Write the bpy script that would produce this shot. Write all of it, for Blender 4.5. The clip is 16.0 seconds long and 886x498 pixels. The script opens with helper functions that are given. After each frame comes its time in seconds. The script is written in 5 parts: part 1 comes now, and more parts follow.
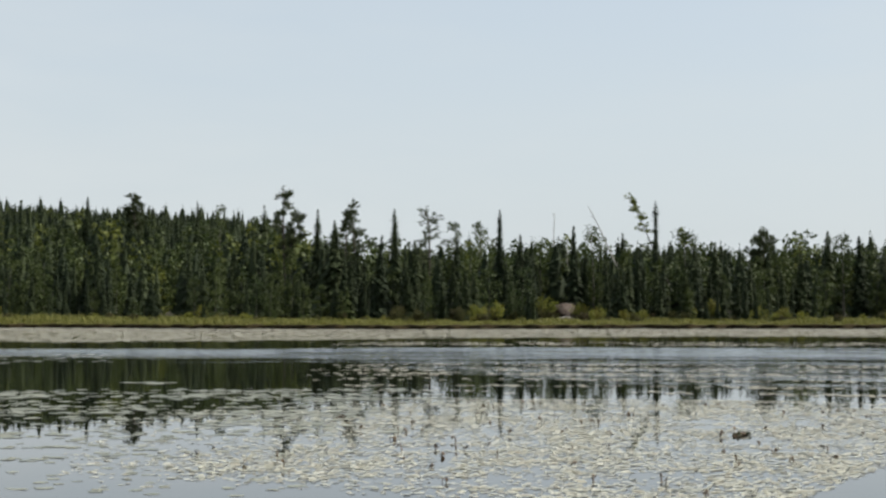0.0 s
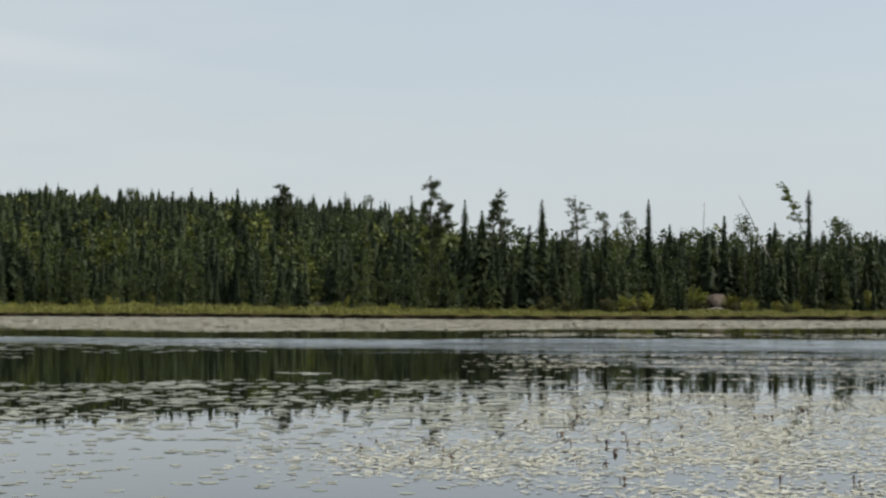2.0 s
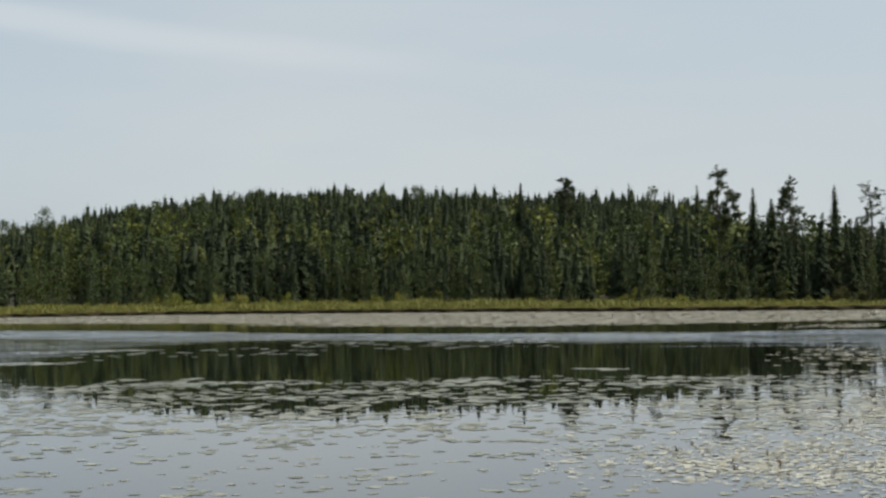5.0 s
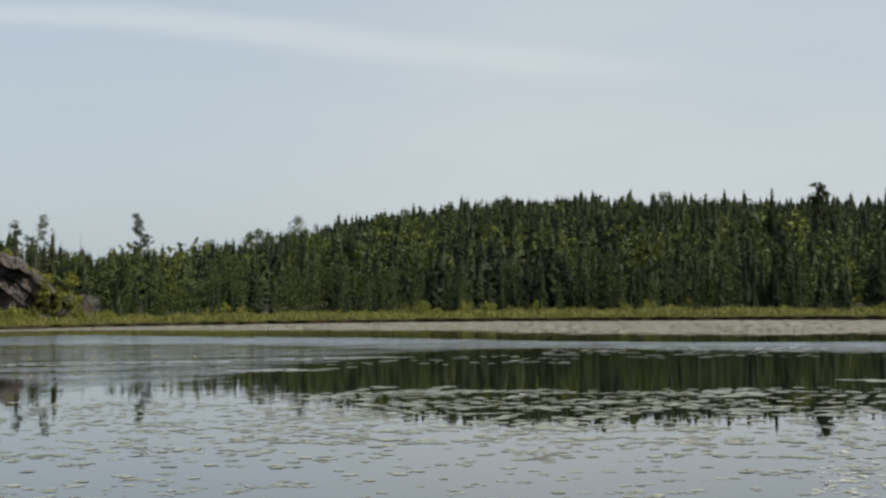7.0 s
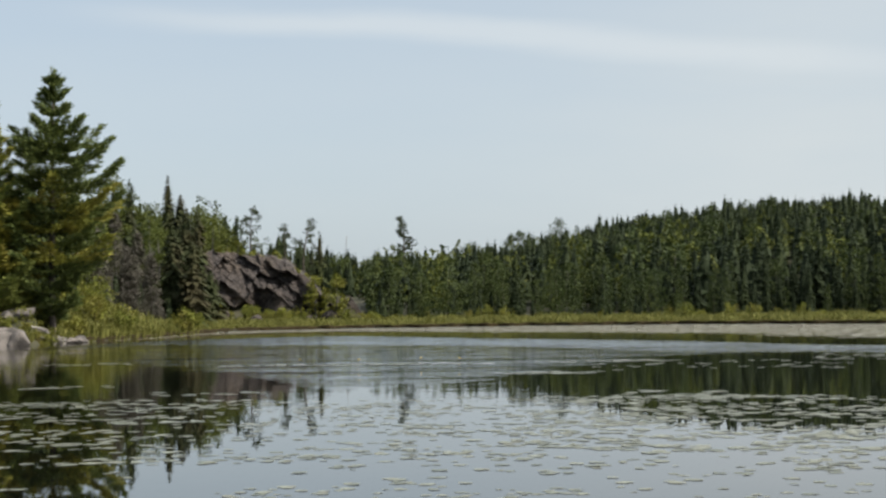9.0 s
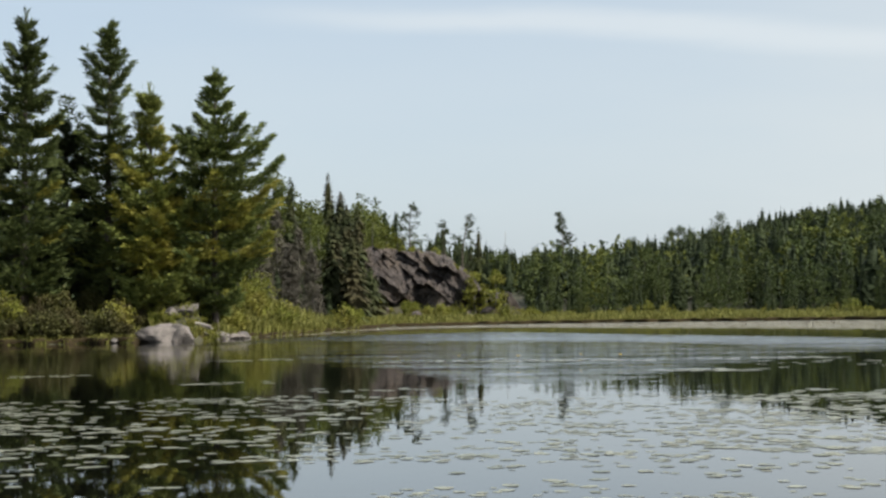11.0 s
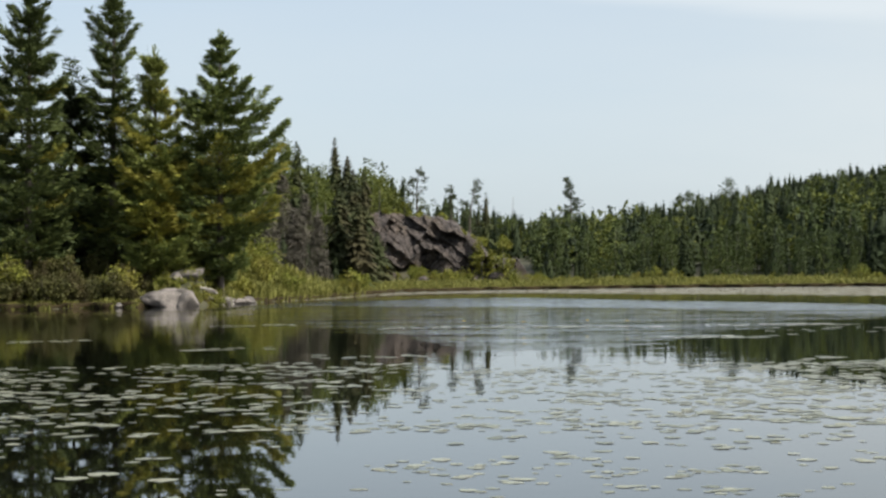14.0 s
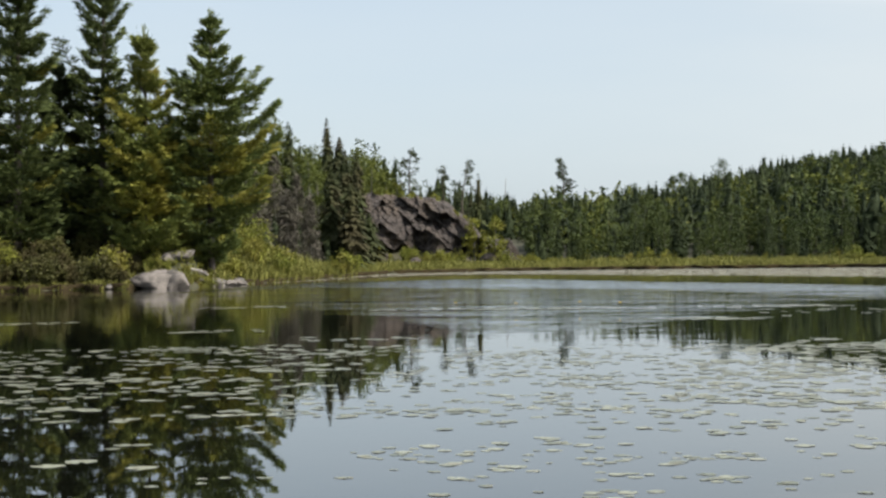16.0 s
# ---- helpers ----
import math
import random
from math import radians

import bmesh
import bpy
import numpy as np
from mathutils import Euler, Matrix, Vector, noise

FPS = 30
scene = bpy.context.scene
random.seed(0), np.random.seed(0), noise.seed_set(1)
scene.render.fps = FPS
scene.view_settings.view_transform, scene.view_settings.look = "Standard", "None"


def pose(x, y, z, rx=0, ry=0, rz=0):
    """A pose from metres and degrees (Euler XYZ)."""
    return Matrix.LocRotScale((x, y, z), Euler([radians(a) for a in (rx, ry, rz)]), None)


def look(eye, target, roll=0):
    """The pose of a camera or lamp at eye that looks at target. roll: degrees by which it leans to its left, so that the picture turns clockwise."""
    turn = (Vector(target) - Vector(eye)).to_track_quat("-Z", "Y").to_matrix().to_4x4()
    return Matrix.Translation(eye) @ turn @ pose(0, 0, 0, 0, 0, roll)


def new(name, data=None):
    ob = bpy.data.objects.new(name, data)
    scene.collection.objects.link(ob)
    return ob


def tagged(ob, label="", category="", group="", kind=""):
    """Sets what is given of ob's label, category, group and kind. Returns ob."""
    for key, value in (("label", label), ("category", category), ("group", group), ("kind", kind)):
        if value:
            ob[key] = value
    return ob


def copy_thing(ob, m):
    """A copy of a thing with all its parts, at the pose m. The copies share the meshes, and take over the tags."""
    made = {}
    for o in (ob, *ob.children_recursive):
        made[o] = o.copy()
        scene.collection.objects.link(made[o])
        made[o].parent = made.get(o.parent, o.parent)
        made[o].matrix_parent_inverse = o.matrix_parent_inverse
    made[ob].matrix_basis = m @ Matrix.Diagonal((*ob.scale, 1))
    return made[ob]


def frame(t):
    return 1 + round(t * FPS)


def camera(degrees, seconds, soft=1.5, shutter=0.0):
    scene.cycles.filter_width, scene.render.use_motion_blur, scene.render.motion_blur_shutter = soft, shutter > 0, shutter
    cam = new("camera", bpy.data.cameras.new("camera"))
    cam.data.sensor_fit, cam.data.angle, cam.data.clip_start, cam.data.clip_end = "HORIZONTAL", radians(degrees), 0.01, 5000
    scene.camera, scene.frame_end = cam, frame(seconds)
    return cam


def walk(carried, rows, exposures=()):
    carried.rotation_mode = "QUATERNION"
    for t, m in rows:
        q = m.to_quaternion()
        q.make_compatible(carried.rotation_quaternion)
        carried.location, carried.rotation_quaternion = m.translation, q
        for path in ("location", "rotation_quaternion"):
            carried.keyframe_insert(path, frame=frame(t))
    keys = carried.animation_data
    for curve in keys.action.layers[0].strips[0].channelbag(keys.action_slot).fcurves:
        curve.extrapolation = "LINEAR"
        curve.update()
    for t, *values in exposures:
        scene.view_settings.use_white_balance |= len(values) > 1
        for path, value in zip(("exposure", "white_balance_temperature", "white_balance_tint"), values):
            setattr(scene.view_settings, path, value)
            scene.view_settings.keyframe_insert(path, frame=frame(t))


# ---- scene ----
cam = camera(30.59, 16.0, soft=2.6)
PATH = [
    (0.0, look((-0.706, -4.642, 1.8), (61.653, 73.457, 5.260), -0.093)),
    (0.5, look((-0.670, -4.461, 1.8), (59.669, 75.242, 4.373), 0.023)),
    (1.0, look((-0.629, -4.284, 1.8), (58.068, 76.635, 4.399), 0.047)),
    (1.5, look((-0.579, -4.101, 1.8), (56.429, 78.013, 4.535), 0.077)),
    (2.0, look((-0.517, -3.899, 1.8), (54.654, 79.456, 4.674), 0.034)),
    (2.5, look((-0.452, -3.679, 1.8), (52.675, 80.990, 4.741), -0.057)),
    (3.0, look((-0.385, -3.460, 1.8), (50.478, 82.589, 4.711), -0.204)),
    (3.5, look((-0.322, -3.263, 1.8), (48.056, 84.212, 4.573), -0.463)),
    (3.7, look((-0.294, -3.192, 1.8), (46.963, 84.897, 4.468), -0.531)),
    (4.3, look((-0.241, -2.984, 1.8), (43.787, 86.766, 4.350), -0.752)),
    (4.9, look((-0.220, -2.802, 1.8), (40.320, 88.576, 4.383), -0.874)),
    (5.5, look((-0.208, -2.619, 1.8), (36.500, 90.360, 4.523), -0.921)),
    (6.0, look((-0.187, -2.447, 1.8), (33.001, 91.841, 4.690), -0.922)),
    (6.5, look((-0.156, -2.260, 1.8), (29.320, 93.248, 4.870), -0.910)),
    (7.0, look((-0.141, -2.072, 1.8), (25.490, 94.532, 5.084), -0.829)),
    (7.5, look((-0.142, -1.916, 1.8), (21.652, 95.620, 5.240), -0.769)),
    (8.0, look((-0.150, -1.789, 1.8), (17.780, 96.526, 5.371), -0.718)),
    (8.5, look((-0.167, -1.673, 1.8), (13.768, 97.286, 5.387), -0.716)),
    (9.0, look((-0.174, -1.555, 1.8), (9.709, 97.890, 5.415), -0.734)),
    (9.5, look((-0.175, -1.426, 1.8), (5.670, 98.336, 5.445), -0.770)),
    (10.0, look((-0.171, -1.280, 1.8), (2.524, 98.617, 5.451), -0.810)),
    (10.2, look((-0.170, -1.223, 1.8), (1.581, 98.696, 5.423), -0.817)),
    (10.6, look((-0.160, -1.118, 1.8), (0.423, 98.816, 5.383), -0.823)),
    (11.0, look((-0.142, -1.031, 1.8), (-0.048, 98.908, 5.290), -0.797)),
    (11.5, look((-0.113, -0.937, 1.8), (-0.253, 99.009, 5.098), -0.740)),
    (12.0, look((-0.086, -0.847, 1.8), (-0.305, 99.107, 4.822), -0.680)),
    (12.5, look((-0.070, -0.748, 1.8), (-0.329, 99.216, 4.462), -0.645)),
    (13.0, look((-0.063, -0.641, 1.8), (-0.379, 99.333, 4.060), -0.632)),
    (13.5, look((-0.058, -0.541, 1.8), (-0.414, 99.442, 3.591), -0.630)),
    (14.0, look((-0.041, -0.430, 1.8), (-0.479, 99.560, 3.157), -0.650)),
    (14.5, look((-0.016, -0.302, 1.8), (-0.482, 99.692, 2.741), -0.675)),
    (15.0, look((-0.008, -0.184, 1.8), (-0.396, 99.814, 2.407), -0.656)),
    (15.5, look((-0.005, -0.083, 1.8), (-0.223, 99.916, 2.157), -0.692)),
    (16.0, look((0.000, 0.000, 1.8), (0.000, 100.000, 1.990), -0.689)),
]
walk(cam, PATH, ((0.0, 0.60), (0.5, 0.54), (1.0, 0.51), (3.5, 0.42), (7.0, 0.42), (9.0, 0.57), (12.5, 0.72), (16.0, 0.79)))

# ---- sky, sun and exposure ----
SUN_BEARING, SUN_HEIGHT = 114.0, 43.0
world = bpy.data.worlds.new("hazy_summer_sky")
scene.world = world
world.use_nodes = True
wn = world.node_tree.nodes
wl = world.node_tree.links
wn.clear()
sky = wn.new("ShaderNodeTexSky")
sky.sky_type, sky.sun_disc = "NISHITA", False
sky.sun_elevation, sky.sun_rotation = radians(SUN_HEIGHT), radians(SUN_BEARING)
sky.air_density, sky.dust_density, sky.ozone_density = 1.0, 2.0, 1.5
tc = wn.new("ShaderNodeTexCoord")


def sky_math(op, a, b=None, c=None):
    m = wn.new("ShaderNodeMath")
    m.operation = op
    for k, v in enumerate((a, b, c)):
        if v is not None:
            if isinstance(v, (int, float)):
                m.inputs[k].default_value = v
            else:
                wl.new(v, m.inputs[k])
    return m.outputs[0]


def sky_dot(direction):
    d = wn.new("ShaderNodeVectorMath")
    d.operation = "DOT_PRODUCT"
    d.inputs[1].default_value = direction
    wl.new(tc.outputs["Generated"], d.inputs[0])
    return d.outputs["Value"]


def sky_span(v, lo, hi, a, b):
    r = wn.new("ShaderNodeMapRange")
    r.interpolation_type = "SMOOTHSTEP"
    for key, x in (("From Min", lo), ("From Max", hi), ("To Min", a), ("To Max", b)):
        r.inputs[key].default_value = x
    wl.new(v, r.inputs["Value"])
    return r.outputs["Result"]


def sky_noise(scale, stretch, detail):
    mp = wn.new("ShaderNodeMapping")
    mp.inputs["Scale"].default_value = stretch
    mp.inputs["Rotation"].default_value = (radians(4), radians(-6), 0)
    t = wn.new("ShaderNodeTexNoise")
    t.inputs["Scale"].default_value, t.inputs["Detail"].default_value, t.inputs["Roughness"].default_value = scale, detail, 0.55
    wl.new(tc.outputs["Generated"], mp.inputs["Vector"])
    wl.new(mp.outputs["Vector"], t.inputs["Vector"])
    return t.outputs["Fac"]


def sky_mix(fac, a, b):
    x = wn.new("ShaderNodeMix")
    x.data_type = "RGBA"
    wl.new(fac, x.inputs["Factor"])
    wl.new(a, x.inputs["A"])
    x.inputs["B"].default_value = (*b, 1)
    return x.outputs["Result"]


# summer haze, thick at the horizon and thinner above, with soft high cloud
up = sky_dot((0, 0, 1))
thick = sky_math("MULTIPLY", sky_span(up, 0.04, 0.26, 0.97, 0.62), sky_span(sky_noise(1.6, (1.4, 1.4, 6.0), 5), 0.3, 0.7, 0.70, 1.0))
# clear blue between the veils, whiter haze below
blue = sky_mix(sky_span(up, 0.0, 0.3, 0.55, 0.55), sky.outputs["Color"], (3.37, 4.17, 5.03))
thick = sky_math("MULTIPLY", thick, sky_span(sky_dot((math.sin(radians(-8)), math.cos(radians(-8)), 0.1)), 0.90, 1.0, 1.0, 0.54))
color = sky_mix(thick, blue, (4.51, 4.85, 4.97))
# one drawn-out streak of cirrus
c1 = Vector((math.sin(radians(-1)), math.cos(radians(-1)), 0.178)).normalized()
c2 = Vector((math.sin(radians(18)), math.cos(radians(18)), 0.150)).normalized()
across, along = c1.cross(c2).normalized(), (c1 + c2).normalized()
ragged = sky_noise(5.0, (1, 1, 5), 5)
off = sky_math("ABSOLUTE", sky_math("ADD", sky_dot(across), sky_math("MULTIPLY_ADD", ragged, 0.02, -0.01)))
streak = sky_math("MULTIPLY", sky_span(off, 0.001, 0.013, 0.6, 0.0), sky_span(sky_dot(along), 0.955, 0.995, 0.0, 1.0))
color = sky_mix(streak, color, (4.78, 5.15, 5.37))
back = wn.new("ShaderNodeBackground")
back.inputs["Strength"].default_value = 0.10
out = wn.new("ShaderNodeOutputWorld")
wl.new(color, back.inputs["Color"])
wl.new(back.outputs["Background"], out.inputs["Surface"])

sun_data = bpy.data.lights.new("sun", "SUN")
sun_data.energy, sun_data.angle, sun_data.color = 4.8, radians(0.6), (1.0, 0.95, 0.86)
sun_ob = new("sun", sun_data)
sb, sh = radians(SUN_BEARING), radians(SUN_HEIGHT)
sun_ob.matrix_world = look((60 * math.sin(sb), 60 * math.cos(sb), 60 * math.tan(sh)), (0, 0, 0))


# ---- materials ----
def material(name):
    m = bpy.data.materials.new(name)
    m.use_nodes = True
    n, l = m.node_tree.nodes, m.node_tree.links
    return m, n, l, n["Principled BSDF"]


def noise_node(n, l, scale, detail=4.0, rough=0.55, stretch_by=None):
    co = n.new("ShaderNodeNewGeometry")
    t = n.new("ShaderNodeTexNoise")
    t.inputs["Scale"].default_value, t.inputs["Detail"].default_value, t.inputs["Roughness"].default_value = scale, detail, rough
    if stretch_by:
        mp = n.new("ShaderNodeMapping")
        mp.inputs["Scale"].default_value = stretch_by
        l.new(co.outputs["Position"], mp.inputs["Vector"])
        l.new(mp.outputs["Vector"], t.inputs["Vector"])
    else:
        l.new(co.outputs["Position"], t.inputs["Vector"])
    return t


def span(n, l, value, lo, hi, a=0.0, b=1.0):
    r = n.new("ShaderNodeMapRange")
    r.inputs["From Min"].default_value, r.inputs["From Max"].default_value = lo, hi
    r.inputs["To Min"].default_value, r.inputs["To Max"].default_value = a, b
    l.new(value, r.inputs["Value"])
    return r.outputs["Result"]


def blend(n, l, fac, a, b):
    x = n.new("ShaderNodeMix")
    x.data_type = "RGBA"
    l.new(fac, x.inputs["Factor"])
    for key, v in (("A", a), ("B", b)):
        if isinstance(v, tuple):
            x.inputs[key].default_value = (*v, 1)
        else:
            l.new(v, x.inputs[key])
    return x.outputs["Result"]


def bump(n, l, p, height, strength, distance):
    b = n.new("ShaderNodeBump")
    b.inputs["Strength"].default_value, b.inputs["Distance"].default_value = strength, distance
    l.new(height, b.inputs["Height"])
    l.new(b.outputs["Normal"], p.inputs["Normal"])


def leafy(name, dark, light, third, patch=0.22, rough=0.55, through_light=0.25, tuft=0.35):
    """Leaves or needles: every plant has its own tone, and each tuft strays a little from it."""
    m, n, l, p = material(name)
    geo = n.new("ShaderNodeNewGeometry")
    tone = n.new("ShaderNodeAttribute")
    tone.attribute_name = "tone"
    info = n.new("ShaderNodeObjectInfo")

    def calc(op, a, b):
        x = n.new("ShaderNodeMath")
        x.operation = op
        l.new(a, x.inputs[0])
        if isinstance(b, float):
            x.inputs[1].default_value = b
        else:
            l.new(b, x.inputs[1])
        return x.outputs[0]

    plant = calc("FRACT", calc("ADD", tone.outputs["Fac"], info.outputs["Random"]), 0.0)
    share = calc("ADD", calc("MULTIPLY", plant, 1.0 - tuft), calc("MULTIPLY", geo.outputs["Random Per Island"], tuft))
    c = blend(n, l, share, dark, light)
    c = blend(n, l, span(n, l, noise_node(n, l, patch, 2.0).outputs["Fac"], 0.42, 0.68), c, third)
    l.new(c, p.inputs["Base Color"])
    p.inputs["Roughness"].default_value = rough
    p.inputs["Specular IOR Level"].default_value = 0.12
    tr = n.new("ShaderNodeBsdfTranslucent")
    l.new(c, tr.inputs["Color"])
    mx = n.new("ShaderNodeMixShader")
    mx.inputs["Fac"].default_value = through_light
    l.new(p.outputs["BSDF"], mx.inputs[1])
    l.new(tr.outputs["BSDF"], mx.inputs[2])
    l.new(mx.outputs["Shader"], n["Material Output"].inputs["Surface"])
    return m


def surface(name, a, b, scale, rough=0.85, relief=0.4, depth=0.05, stretch_by=None, grain=9.0):
    m, n, l, p = material(name)
    big = noise_node(n, l, scale, 5.0, 0.6, stretch_by)
    fine = noise_node(n, l, scale * grain, 4.0, 0.6, stretch_by)
    mixed = n.new("ShaderNodeMath")
    mixed.operation = "MULTIPLY_ADD"
    mixed.inputs[1].default_value = 0.45
    l.new(fine.outputs["Fac"], mixed.inputs[0])
    l.new(big.outputs["Fac"], mixed.inputs[2])
    l.new(blend(n, l, span(n, l, mixed.outputs[0], 0.55, 0.95), a, b), p.inputs["Base Color"])
    p.inputs["Roughness"].default_value = rough
    bump(n, l, p, mixed.outputs[0], relief, depth)
    return m


M_SPRUCE = leafy("spruce_needles", (0.014, 0.023, 0.013), (0.052, 0.066, 0.026), (0.026, 0.036, 0.017), 0.10, 0.7, 0.12, 0.2)
M_SPRUCE_OLIVE = leafy("olive_spruce_needles", (0.026, 0.036, 0.018), (0.064, 0.074, 0.028), (0.056, 0.050, 0.026), 0.35, 0.7, 0.12, 0.4)
M_ASPEN = leafy("aspen_leaves", (0.032, 0.048, 0.016), (0.066, 0.084, 0.024), (0.046, 0.060, 0.018), 0.10, 0.6, 0.2, 0.12)
M_BIRCH = leafy("birch_leaves", (0.066, 0.082, 0.018), (0.116, 0.128, 0.028), (0.086, 0.100, 0.021), 0.2, 0.6, 0.25, 0.12)
M_PINE = leafy("pine_needles", (0.074, 0.100, 0.030), (0.215, 0.240, 0.060), (0.132, 0.148, 0.038), 0.5, 0.6, 0.17, 1.0)
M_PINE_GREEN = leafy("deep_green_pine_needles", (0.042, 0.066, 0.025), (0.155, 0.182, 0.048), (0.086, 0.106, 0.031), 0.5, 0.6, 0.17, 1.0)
# Darker pine green: shade from the trees to the right put into the colour.
M_PINE_SHADED = leafy("shaded_pine_needles", (0.030, 0.047, 0.020), (0.112, 0.134, 0.039), (0.060, 0.077, 0.025), 0.5, 0.6, 0.17, 1.0)
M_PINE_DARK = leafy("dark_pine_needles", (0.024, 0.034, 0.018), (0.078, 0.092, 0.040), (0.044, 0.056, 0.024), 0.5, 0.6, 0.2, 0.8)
# Yellow-green needles, brightened so that sunlight on the branches is in their colour.
M_PINE_YELLOW = leafy("sunlit_yellow_pine_needles", (0.110, 0.126, 0.025), (0.290, 0.276, 0.054), (0.205, 0.180, 0.037), 0.6, 0.6, 0.18, 1.0)
M_SHRUB = leafy("shrub_leaves", (0.092, 0.112, 0.020), (0.220, 0.224, 0.040), (0.160, 0.146, 0.032), 0.7, 0.6, 0.25, 0.5)
# Olive-brown leaves darkened: the pines' shade on the left bank is put into them.
M_SHRUB_DARK = leafy("dark_shrub_leaves", (0.030, 0.035, 0.012), (0.088, 0.086, 0.027), (0.058, 0.048, 0.022), 0.7, 0.6, 0.2)
M_SEDGE = leafy("sedge_blades", (0.094, 0.104, 0.025), (0.222, 0.214, 0.060), (0.132, 0.130, 0.034), 0.25, 0.6, 0.25, 1.0)
M_DRY = leafy("dry_twigs", (0.056, 0.052, 0.042), (0.140, 0.124, 0.102), (0.080, 0.074, 0.056), 0.8, 0.8, 0.0, 1.0)
M_BARK = surface("grey_brown_bark", (0.035, 0.028, 0.022), (0.11, 0.09, 0.075), 1.2, 0.9, 0.6, 0.05, (1, 1, 0.25))
M_PALE_BARK = surface("pale_aspen_bark", (0.045, 0.042, 0.035), (0.11, 0.10, 0.085), 1.0, 0.8, 0.3, 0.02, (1, 1, 0.4))
M_DEADWOOD = surface("weathered_deadwood", (0.14, 0.125, 0.11), (0.34, 0.315, 0.28), 1.4, 0.9, 0.4, 0.02, (1, 1, 0.3))


def cliff_material():
    """Dark jointed rock: brown-grey weathered faces, black seepage streaks, rough broken grain."""
    m, n, l, p = material("dark_fractured_rock")
    big = noise_node(n, l, 0.5, 6.0, 0.65, (1, 1, 0.7))
    grain = noise_node(n, l, 3.2, 6.0, 0.7, (1, 1, 1.8))
    seep = noise_node(n, l, 1.1, 5.0, 0.6, (1.6, 1.6, 0.35))
    c = blend(n, l, span(n, l, grain.outputs["Fac"], 0.36, 0.66), (0.014, 0.012, 0.012), (0.108, 0.088, 0.078))
    c = blend(n, l, span(n, l, big.outputs["Fac"], 0.46, 0.66), c, (0.098, 0.074, 0.056))
    c = blend(n, l, span(n, l, seep.outputs["Fac"], 0.52, 0.64, 0.0, 0.8), c, (0.008, 0.005, 0.005))
    l.new(c, p.inputs["Base Color"])
    p.inputs["Roughness"].default_value = 0.9
    bump(n, l, p, grain.outputs["Fac"], 1.0, 0.35)
    return m


M_CLIFF = cliff_material()
M_GRANITE = surface("pale_pink_granite", (0.050, 0.044, 0.040), (0.205, 0.180, 0.162), 1.1, 0.85, 0.8, 0.08)
M_BROWN_ROCK = surface("brown_weathered_rock", (0.024, 0.015, 0.010), (0.072, 0.046, 0.031), 0.8, 0.85, 0.7, 0.08)
M_GROUND = surface("mossy_forest_floor", (0.020, 0.022, 0.010), (0.060, 0.055, 0.028), 0.3, 0.95, 0.5, 0.1)
M_PEAT = surface("dark_wet_peat", (0.014, 0.011, 0.006), (0.045, 0.034, 0.018), 1.5, 1.0, 0.5, 0.05)
M_PEAT.node_tree.nodes["Principled BSDF"].inputs["Specular IOR Level"].default_value = 0.05


